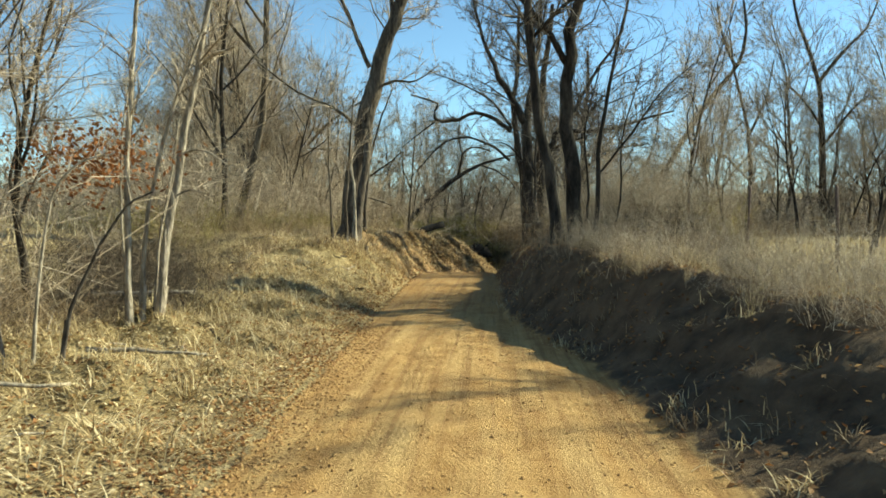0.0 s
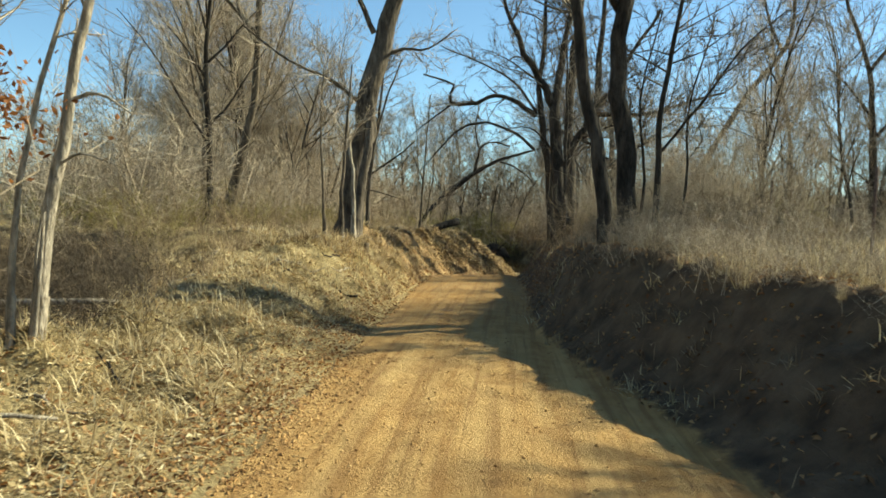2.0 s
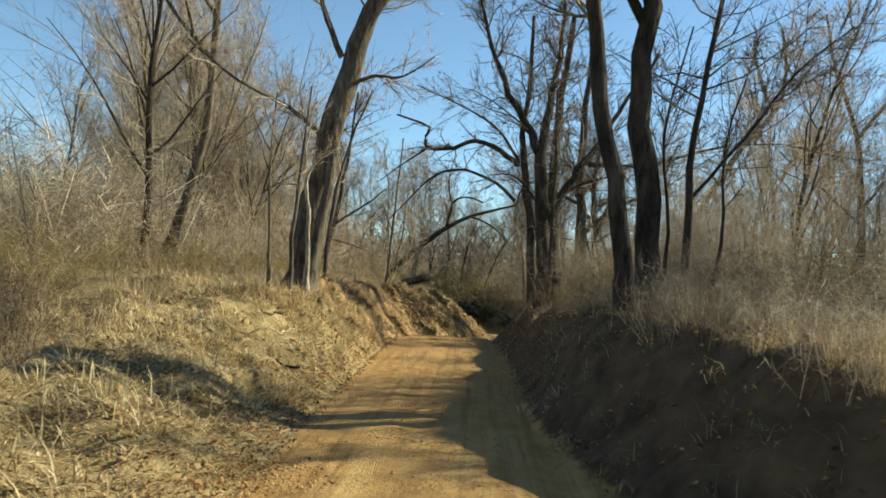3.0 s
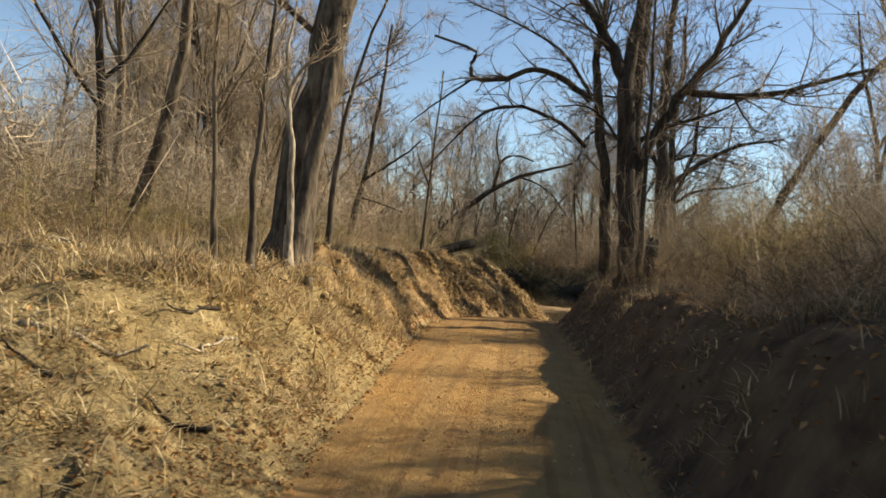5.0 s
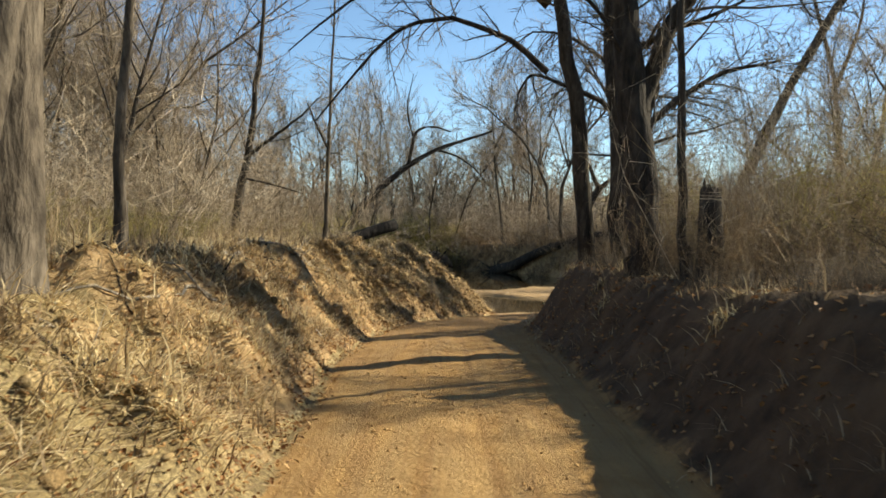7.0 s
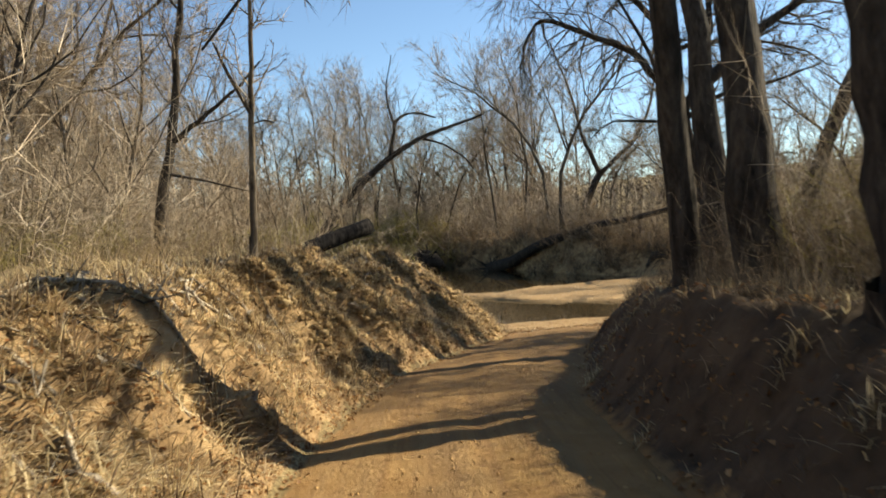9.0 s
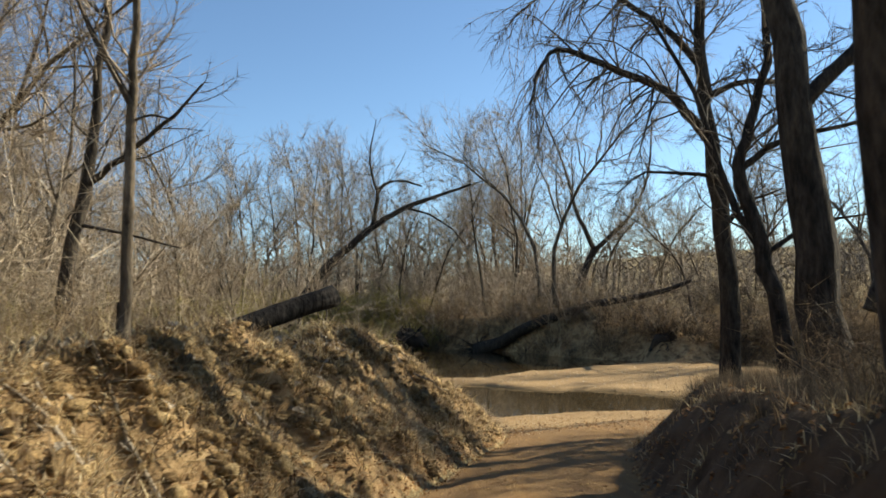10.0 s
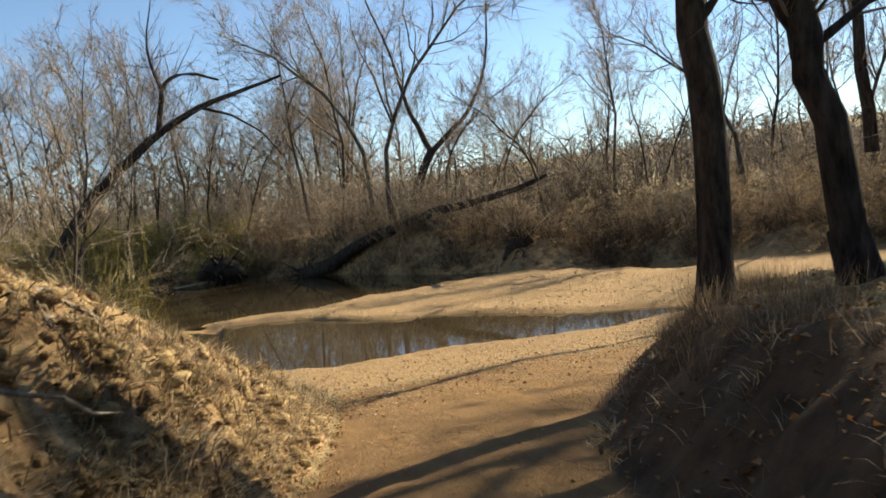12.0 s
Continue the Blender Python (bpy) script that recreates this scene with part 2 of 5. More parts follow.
def hairs(crown, rng, line, n, length, lift):
    s = rng.uniform(0.1, 0.99, n) * (len(line) - 1)
    i = s.astype(int)
    p = line[i] + (line[i + 1] - line[i]) * (s - i)[:, None]
    d = unit(line[-1] - line[0])[None] * 0.8 + rng.standard_normal((n, 3)) * 0.6 + np.array([0, 0, 1.2 * lift])
    d /= np.linalg.norm(d, axis=1)[:, None]
    crown.slivers(p, p + d * (length * rng.uniform(0.4, 1.1, n))[:, None], 0.0045)


def twigs_on(crown, rng, pts, radii, count, length, depth, lift=0.05, start=0.2, spread=(0.5, 1.1), thin=0.0035):
    """Branches along a line, and twigs on them, down to single spikes."""
    n = len(pts)
    for _ in range(count):
        s = start + (1 - start) * rng.random()
        i = min(int(s * (n - 1)), n - 2)
        fr = s * (n - 1) - i
        p = pts[i] * (1 - fr) + pts[i + 1] * fr
        r = (radii[i] * (1 - fr) + radii[i + 1] * fr)
        d = off_axis(rng, unit(pts[i + 1] - pts[i]), rng.uniform(*spread))
        d = unit(d + np.array([0, 0, lift]))
        ln = length * rng.uniform(0.5, 1.2) * (1.15 - 0.5 * s)
        if depth == 0:
            crown.spike(p, p + d * ln, max(thin, min(r * 0.5, 0.006)), 0.1 * ln * rng.standard_normal(3) if ln > 0.5 else None)
        else:
            rr = max(min(r * 0.42, 0.024), 0.005)
            line = wander(rng, p, d, 1.25 * ln, 5 if depth > 1 else 4, 0.24, lift)
            rad = np.linspace(rr, max(rr * 0.25, 0.004), len(line))
            crown.tube(line, rad, 4 if depth > 1 else 3)
            if depth == 1:
                hairs(crown, rng, line, 14, ln * 0.5, lift)
            twigs_on(crown, rng, line, rad, 9 if depth > 1 else 8, ln * 0.5, depth - 1, lift, 0.1, spread, thin)


def limb(trunk, crown, rng, line, r0, r1, sides=7, count=8, length=1.6, depth=1, lift=0.06, start=0.25, thin=0.005):
    """A limb along a given line, with its branches."""
    line = np.asarray(line, float)
    k = np.linspace(0, 1, len(line))
    fine = np.linspace(0, 1, 3 * (len(line) - 1) + 1)
    pts = np.stack([np.interp(fine, k, line[:, c]) for c in range(3)], 1)
    sm = pts.copy()
    sm[1:-1] = 0.25 * pts[:-2] + 0.5 * pts[1:-1] + 0.25 * pts[2:]
    sm[1:-1] += rng.standard_normal(sm[1:-1].shape) * min(0.03, 0.18 * r0)
    rad = r0 + (r1 - r0) * fine
    trunk.tube(sm, rad, sides, 0.04, rng)
    twigs_on(crown, rng, sm, rad, count, length, depth, lift, start, thin=thin)
    return sm, rad


def bare_tree(seed, height, r0, limbs=12, sub=6, twig=5, first=0.3, lean=0.05, spread=(0.5, 0.95), hair=0.0052, wob=0.08):
    """Trunk and crown of a leafless wood tree, as two builds."""
    rng = np.random.default_rng(seed)
    trunk, crown = Build(), Build()
    line = wander(rng, (0, 0, -0.15), (lean * rng.standard_normal(), lean * rng.standard_normal(), 1), height, 9, wob, 0.03)
    rad = np.linspace(r0, r0 * 0.12, 9)
    rad[0] *= 1.35
    trunk.tube(line, rad, 7, 0.05, rng)
    for k in range(limbs):
        s = first + (0.97 - first) * (k + rng.random()) / limbs
        i = min(int(s * 8), 7)
        p = line[i] + (line[i + 1] - line[i]) * (s * 8 - i)
        r = np.interp(s * 8, range(9), rad) * 0.6
        d = off_axis(rng, unit(line[i + 1] - line[i]), rng.uniform(*spread))
        ln = height * rng.uniform(0.22, 0.42) * (1.25 - 0.75 * s)
        ll = wander(rng, p, d, ln, 6, 0.16, 0.1)
        lr = np.linspace(r, 0.008, 6)
        trunk.tube(ll, lr, 5)
        for _ in range(sub):
            s2 = rng.uniform(0.15, 1)
            i2 = min(int(s2 * 5), 4)
            p2 = ll[i2] + (ll[i2 + 1] - ll[i2]) * (s2 * 5 - i2)
            d2 = off_axis(rng, unit(ll[i2 + 1] - ll[i2]), rng.uniform(0.4, 1.0))
            bl = wander(rng, p2, d2, ln * rng.uniform(0.35, 0.65), 4, 0.2, 0.1)
            br = np.linspace(max(min(lr[i2] * 0.5, 0.02), 0.008), 0.004, 4)
            crown.tube(bl, br, 3)
            s3 = rng.random(twig) * 2.99
            i3 = s3.astype(int)
            p3 = bl[i3] + (bl[i3 + 1] - bl[i3]) * (s3 - i3)[:, None]
            d3 = unit(bl[3] - bl[0])[None] * 0.9 + rng.standard_normal((twig, 3)) * 0.62 + np.array([0, 0, 0.15])
            d3 /= np.linalg.norm(d3, axis=1)[:, None]
            crown.slivers(p3, p3 + d3 * (ln * rng.uniform(0.12, 0.4, twig))[:, None], hair)
    return trunk, crown


# ---- the lie of the land ----
def lerp(v, xs, ys):
    return np.interp(v, xs, ys)


def smooth(a, b, v):
    t = np.clip((v - a) / (b - a), 0, 1)
    return t * t * (3 - 2 * t)


def wave(x, y, s, seed=0):
    """Cheap smooth unevenness, about -1 to 1."""
    k = seed * 1.7
    return (np.sin(x * s + 1.3 * np.sin(y * s * 0.7 + k) + k) * np.cos(y * s * 1.13 + 1.1 * np.sin(x * s * 0.9 - k))
            + 0.5 * np.sin(2.3 * x * s + 1.7 * y * s + 3 * k)) / 1.5


def grain(x, y, s, seed=0):
    """Value noise, -1 to 1."""
    x, y = np.asarray(x, float) * s, np.asarray(y, float) * s
    ix, iy = np.floor(x), np.floor(y)
    fx, fy = x - ix, y - iy
    fx, fy = fx * fx * (3 - 2 * fx), fy * fy * (3 - 2 * fy)

    def h(a, b):
        v = np.sin(a * 127.1 + b * 311.7 + seed * 74.7) * 43758.5453
        return v - np.floor(v)

    top = h(ix, iy) * (1 - fx) + h(ix + 1, iy) * fx
    low = h(ix, iy + 1) * (1 - fx) + h(ix + 1, iy + 1) * fx
    return 2 * (top * (1 - fy) + low * fy) - 1


ROAD_Z = ((-40, 20, 26, 30, 33, 37, 41, 45, 48, 51, 60), (0, 0, -0.08, -0.3, -0.52, -0.9, -1.3, -1.78, -2.12, -2.36, -2.4))
LEFT_TOE = ((-40, 5, 9.5, 17.5, 26, 29, 33, 36, 39, 41, 43, 45, 48, 52), (-1.75, -1.75, -1.95, -2.2, -2.5, -2.35, -1.85, -1.05, -0.2, 0.3, 0.6, 0.85, 0.6, -3.0))
LEFT_TOP = ((-40, 5, 10, 15, 18, 22, 28, 33, 37, 40, 43, 46, 50), (-6.0, -5.2, -4.6, -4.2, -3.6, -3.7, -3.8, -3.4, -2.6, -1.9, -1.3, -1.2, -4.5))
LEFT_Z = ((-40, 5, 10, 15, 18, 24, 30, 35, 38, 41, 44, 46.5, 50), (0.2, 0.25, 0.35, 0.8, 1.1, 1.17, 1.1, 1.03, 1.0, 0.6, -0.5, -1.7, -2.2))
RIGHT_TOE = ((-40, 5, 9, 12, 14.2, 20, 25, 30, 34, 37, 39, 41, 44, 47, 52), (1.6, 1.5, 1.15, 0.55, 0.2, 0.2, 0.15, 0.15, 0.95, 1.6, 2.2, 3.2, 5.2, 8.4, 16.0))
RIGHT_TOP = ((-40, 5, 10, 14.0, 20, 26, 30, 36, 39, 41, 44, 47, 52), (4.2, 3.5, 2.35, 1.02, 1.15, 1.05, 0.95, 2.4, 3.55, 4.65, 6.8, 10.0, 18.0))
RIGHT_Z = ((-40, 5, 10, 14.5, 20, 26, 30, 36, 41, 44, 47, 52), (0.7, 0.8, 1.0, 1.2, 0.98, 0.82, 0.7, 0.14, -0.45, -0.9, -1.5, -2.2))
FAR_BANK = ((-200, -40, -20, -7, 4, 8, 12, 16, 18, 21, 30, 60, 200), (70, 92, 95, 90, 83, 72, 67, 65.5, 62.5, 57, 50, 46, 40))
CREEK_EDGE = ((-200, -40, -12, -2, 4, 9.7, 12, 16), (50, 60, 61, 64, 65.5, 67.3, 67, 60))
WATER_Z = -2.4


def land(x, y):
    """Height of the ground, and how far each spot is clay, gravel and bare soil."""
    zr, xl, xr = lerp(y, *ROAD_Z), lerp(y, *LEFT_TOE), lerp(y, *RIGHT_TOE)
    tl, tr = lerp(y, *LEFT_TOP), lerp(y, *RIGHT_TOP)
    zl, zt = lerp(y, *LEFT_Z), lerp(y, *RIGHT_Z)
    near_l = np.clip((xl - x) / (xl - tl), 0, 1)
    near_r = np.clip((x - xr) / (tr - xr), 0, 1)
    zt = zt + 0.08 * grain(x, y, 0.8, 7)
    rough = 0.035 * wave(x, y, 2.1) + 0.02 * wave(x, y, 6.3, 2)
    crown = 0.03 * np.cos((x - (xl + xr) / 2) * 1.6) + 0.012 * wave(x, y, 5.0, 5) + 0.012 * grain(x, 0.4 * y, 6.0, 8) - 0.02 * np.exp(-((x + 0.95) / 0.16) ** 2) - 0.02 * np.exp(-((x - 0.2) / 0.16) ** 2)
    z = zr + np.where((x > xl) & (x < xr), crown, 0.0)
    # the cut bank, scored by runnels where it is steep
    steep = smooth(17, 25, y) * (1 - smooth(43, 46, y))
    zb = zr + (zl - zr) * (near_l ** 0.85) + rough * 2.2 * smooth(0, 0.3, near_l)
    arch = np.sin(np.pi * np.clip(near_l, 0.0, 1)) ** 0.6
    clods = 0.12 * grain(x, y, 0.8, 13) + 0.16 * grain(x, y, 1.5, 1) + 0.10 * grain(x, y, 3.2, 2) + 0.09 * (0.45 - np.abs(grain(x, y, 4.1, 3))) + 0.04 * grain(x, y, 6.5, 3)
    runnel = grain(0.25 * x - 0.15 * y, y + 0.35 * x, 2.3, 4)
    gully = grain(0.4 * x - 0.25 * y, y + 0.45 * x, 1.15, 14)
    zb = zb + steep * arch * (0.06 - 0.22 * np.abs(runnel) - 0.12 * np.abs(gully) + 0.12 * grain(x, y, 2.2, 15)) + (0.45 + (0.9 - 0.6 * smooth(0.7, 1.0, near_l)) * steep) * clods * smooth(0.02, 0.35, near_l)
    z = np.where(x < xl, zb, z)
    back = np.clip(tl - x, 0, None)
    along = np.clip((-3.6 * (x + 5.2) + 7.2 * (y - 11.0)) / 64.8, 0, 1)
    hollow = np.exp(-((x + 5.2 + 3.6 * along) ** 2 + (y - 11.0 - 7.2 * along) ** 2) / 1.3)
    dip = -0.75 * hollow
    z = np.where(x < tl, zl + 0.02 * np.minimum(back, 12) + dip + rough * 2.5 + 0.08 * wave(x, y, 0.6, 3) + (0.45 + 0.3 * steep) * clods * (1 - smooth(1.5, 4, back)), z)
    zrb = zr + (zt - zr) * (0.3 * near_r + 0.7 * smooth(0, 1, near_r)) + (rough * 2.0 + 0.45 * clods) * smooth(0, 0.3, near_r)
    z = np.where(x > xr, zrb, z)
    fwd = np.clip(x - tr, 0, None)
    z = np.where(x > tr, zt + (0.95 + 0.002 * fwd - zt) * smooth(0, 9, fwd) * (1 - smooth(36, 46, y)) + rough * 1.2, z)
    # creek bed, gravel bar and pool
    yf, yn = lerp(x, *FAR_BANK), lerp(x, *CREEK_EDGE)
    flat = smooth(46.0, 50.5, y + 0.35 * np.clip(-x - 3, 0, 10))
    bar = WATER_Z + 0.10 + 0.05 * wave(x, y, 0.55, 1) + 0.03 * grain(x, y, 1.4, 11) + 0.02 * grain(x, y, 4.0, 12)
    z = z * (1 - flat) + bar * flat
    far_edge = 61.3 - 0.95 * x + 0.5 * np.sin(x * 1.3)
    pool = smooth(51.2, 52.6, y + 0.14 * x + 0.25 * np.sin(x * 1.1)) * (1 - smooth(-0.6, 0.6, y - far_edge)) * smooth(-3.0, -1.0, x) * (1 - smooth(9.8, 11.2, x))
    z = z - 0.42 * pool * flat
    yn, yf = yn + 0.8 * grain(x, y, 0.35, 9), yf + 1.2 * grain(x, y, 0.3, 10)
    chan = smooth(-1.5, 1.5, y - yn) * (1 - smooth(-2.0, 0.5, y - yf))
    z = z - 0.8 * chan
    left_chan = flat * smooth(0.5, 4.0, -1.5 - x) * (1 - smooth(-2.0, 0.5, y - yf))
    z = z - 0.5 * left_chan
    # far bank and the hills
    past = np.clip(y - yf, 0, None)
    z = np.where(past > 0, np.maximum(z, WATER_Z + 0.1) + (2.2 - 1.3 * smooth(8, 16, x)) * smooth(0, 1.6, past) + (0.8 + 1.0 * smooth(8, 16, x)) * smooth(2, 12, past) + 0.12 * wave(x, y, 0.5, 6), z)
    hill = 1.2 * smooth(96, 165, y + 0.1 * x) + 15 * smooth(170, 420, y + 0.25 * x) + 8 * smooth(120, 300, np.abs(x)) * smooth(-50, 150, y)
    z = z + hill * (0.8 + 0.25 * wave(x, y, 0.012, 2))
    clay = smooth(-0.1, 0.25, x - xl) * (1 - 0.75 * smooth(-0.3, 0.25, x - xr) - 0.25 * smooth(0.1, 0.6, x - xr)) * (1 - smooth(44, 48.5, y))
    gravel = np.maximum(flat, smooth(44.5, 48.5, y) * smooth(-0.2, 0.1, x - xl) * (1 - smooth(-0.1, 0.5, x - xr))) * (y - yf < -0.6)
    soil = np.maximum(0.75 * steep * (x < xl) * (x > tl - 0.4), 0.3 * (x > xr) * (x < tr))
    # shade of the right bank, painted as a dark strip from its toe
    shade_mould = 0.8 * smooth(-0.4, 0.2, x - xr) * (1 - smooth(0.2, 0.8, x - tr)) * (y < 47)
    # the hollow's shadow goes into the ground colour too
    shade_mould = np.maximum(shade_mould, 0.9 * hollow * (x < tl))
    soil = np.maximum(soil, 0.8 * (y - yf > -1.2) * (past < 9))
    damp = 0.42 * smooth(9, 17, y) + 0.36 * smooth(21, 36, y)
    return z, clay, gravel, soil, shade_mould, damp


def ground_at(x, y):
    return float(land(np.array([float(x)]), np.array([float(y)]))[0][0])


def stretched(lo, hi, step, ends, grow=1.16):
    mid = list(np.arange(lo, hi + 1e-6, step))
    s, v, left = step, lo, []
    while v > ends[0]:
        s *= grow
        v -= s
        left.append(v)
    s, v, right = step, hi, []
    while v < ends[1]:
        s *= grow
        v += s
        right.append(v)
    return np.array(left[::-1] + mid + right)


def build_ground():
    xs = stretched(-5.4, 5.2, 0.095, (-1500, 1500))
    ys = np.concatenate([stretched(3.0, 50.0, 0.115, (-400, 50.0)), stretched(50.13, 96, 0.3, (50.13, 2600))])
    gx, gy = np.meshgrid(xs, ys)
    z, clay, gravel, soil, shade_mould, damp = land(gx.ravel(), gy.ravel())
    nx, ny = len(xs), len(ys)
    idx = np.arange(nx * ny).reshape(ny, nx)
    quads = np.stack([idx[:-1, :-1], idx[:-1, 1:], idx[1:, 1:], idx[1:, :-1]], -1).reshape(-1, 4)
    cx, cy = (gx[:-1, :-1] + 0.05).ravel(), (gy[:-1, :-1] + 0.06).ravel()
    on_road = (cx > lerp(cy, *LEFT_TOE)) & (cx < lerp(cy, *RIGHT_TOE)) & (cy > -60) & (cy < 46)
    co = np.stack([gx.ravel(), gy.ravel(), z], 1)
    for name, pick, label in (("ground", ~on_road, "dry grass, ground darkened for shade, gravel and bare earth of a wooded creek bottom"),
                              ("road", on_road, "rutted one-lane road of packed ochre clay")):
        q = quads[pick]
        used, inv = np.unique(q, return_inverse=True)
        me = bpy.data.meshes.new(name)
        me.from_pydata(co[used].tolist(), [], inv.reshape(-1, 4).tolist())
        for key, val in (("clay", clay), ("gravel", gravel), ("soil", soil), ("shade_mould", shade_mould), ("damp", damp)):
            me.attributes.new(key, "FLOAT", "POINT").data.foreach_set("value", val[used].astype(np.float32))
        me.polygons.foreach_set("use_smooth", [True] * len(me.polygons))
        me.materials.append(EARTH)
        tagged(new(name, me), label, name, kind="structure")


build_ground()


def sheet(name, pts, label):
    b = Build()
    b.put([(x, y, WATER_Z) for x, y in pts], [tuple(range(len(pts)))])
    return tagged(part(name, b, WATER), label, "water", kind="structure")


sheet("water", [(-90, 46), (-1.2, 46), (-1.2, 60), (-3.0, 62.6), (9.9, 62.6), (14, 66), (14, 98), (-90, 98)], "shallow brown creek with a still dark surface")
sheet("water", [(-1.1, 49.8), (12, 49.8), (12, 62.4), (-1.1, 62.4)], "still brown pool on the gravel bar")


# ---- trees that the road passes ----
def hero_tree(name, base, label, stems, bark=None, seed=1, twig_mat=None, group=""):
    """A tree whose stems and limbs follow given lines (world places). Each stem: line, radius below, radius above, branches, their length, their depth."""
    rng = np.random.default_rng(seed)
    bark = bark or BARK
    z = ground_at(base[0], base[1])
    ob = thing(name, (base[0], base[1], z), label, "tree", group)
    org = np.array([base[0], base[1], z])
    trunk, crown = Build(), Build()
    for line, r0, r1, count, length, depth, *more in stems:
        line = np.array(line, float) - org
        if line[0][2] < 0.6:
            line[0][2] = min(line[0][2], 0.0) - 0.25
            pts, rad = limb(trunk, crown, rng, line, r0, r1, 9, count, length, depth, *(more or (0.06,)), start=0.45)
            foot = unit(pts[1] - pts[0])
            trunk.tube([pts[0], pts[0] + foot * 0.3, pts[0] + foot * 0.75], [r0 * 1.75, r0 * 1.3, r0 * 0.98], 9, 0.06, rng)
        else:
            arm = Build()
            limb(arm, crown, rng, line, r0, r1, 7, count, length, depth, *(more or (0.06,)), start=0.15)
            part("limb", arm, bark, ob)
    part("trunk", trunk, bark, ob)
    part("crown", crown, twig_mat or (BACKLIT_TWIG if bark is BARK_DARK else TWIG), ob)
    return ob


hero_tree("leaning_tree", (-4.05, 21.8), "tall grey tree leaning over the road from the bank", [
    ([(-4.05, 21.6, 1.2), (-3.8, 21.6, 3.0), (-3.5, 21.6, 4.7), (-3.15, 21.6, 6.1), (-2.75, 21.6, 7.1), (-2.3, 21.6, 8.2), (-1.5, 21.4, 10.2), (-0.9, 21.3, 12.5)], 0.3, 0.1, 19, 2.2, 2),
    ([(-3.72, 20.55, 1.2), (-3.55, 20.9, 2.3), (-3.45, 21.2, 3.3), (-3.45, 21.6, 4.6)], 0.11, 0.1, 0, 1, 0),
    ([(-3.45, 21.7, 5.9), (-3.75, 21.5, 6.6), (-4.1, 21.3, 7.6), (-4.9, 21.0, 8.6), (-5.6, 20.8, 9.9)], 0.07, 0.02, 19, 1.6, 1),
    ([(-2.8, 21.6, 7.3), (-3.0, 22.2, 8.6), (-3.4, 22.6, 10.2), (-3.5, 22.8, 12.0)], 0.07, 0.02, 19, 1.6, 1),
    ([(-3.7, 21.6, 4.2), (-4.3, 21.0, 4.7), (-5.2, 20.5, 5.0), (-6.1, 20.2, 5.7)], 0.05, 0.015, 16, 1.2, 1),
    ([(-3.5, 21.7, 5.2), (-2.7, 21.4, 5.5), (-2.1, 21.2, 5.4), (-1.5, 21.0, 5.8)], 0.045, 0.012, 14, 0.9, 1),
], BARK, 3)

hero_tree("roadside_tree_clump", (1.5, 14.9), "clump of dark bare trees on the bank above the road", [
    ([(1.27, 14.5, 1.1), (1.07, 14.5, 2.3), (0.84, 14.5, 3.5), (0.66, 14.5, 4.7), (0.6, 14.5, 5.8), (0.7, 14.7, 7.6), (0.6, 14.8, 9.6)], 0.116, 0.045, 26, 1.7, 2),
    ([(1.68, 15.2, 1.1), (1.5, 15.2, 2.6), (1.36, 15.2, 3.8), (1.46, 15.2, 5.3), (1.68, 15.3, 6.4), (1.9, 15.4, 8.4), (2.0, 15.5, 10.5)], 0.165, 0.05, 28, 1.9, 2),
    ([(1.98, 15.2, 1.1), (2.0, 15.2, 2.5), (2.1, 15.3, 3.8), (2.4, 15.5, 5.2), (2.8, 15.8, 6.8)], 0.055, 0.018, 30, 1.4, 1),
    ([(1.42, 15.2, 4.6), (0.9, 15.0, 5.4), (0.1, 14.8, 6.2), (-0.5, 14.6, 7.4)], 0.07, 0.02, 16, 1.4, 1),
    ([(0.58, 14.6, 4.9), (1.3, 14.3, 5.6), (2.2, 14.0, 6.1), (3.3, 13.8, 6.3)], 0.04, 0.012, 30, 1.4, 1),
    ([(2.05, 15.25, 2.6), (2.6, 15.1, 3.3), (3.1, 15.0, 4.1), (3.7, 14.9, 4.6)], 0.024, 0.008, 30, 1.2, 1),
    ([(1.75, 15.6, 1.1), (1.9, 15.6, 2.2), (1.75, 15.7, 3.4), (2.1, 15.7, 4.8)], 0.03, 0.01, 26, 1.0, 1),
    ([(2.2, 15.4, 1.1), (2.5, 15.4, 2.1), (2.45, 15.5, 3.2), (2.8, 15.5, 4.4)], 0.026, 0.01, 26, 1.0, 1),
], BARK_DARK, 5)

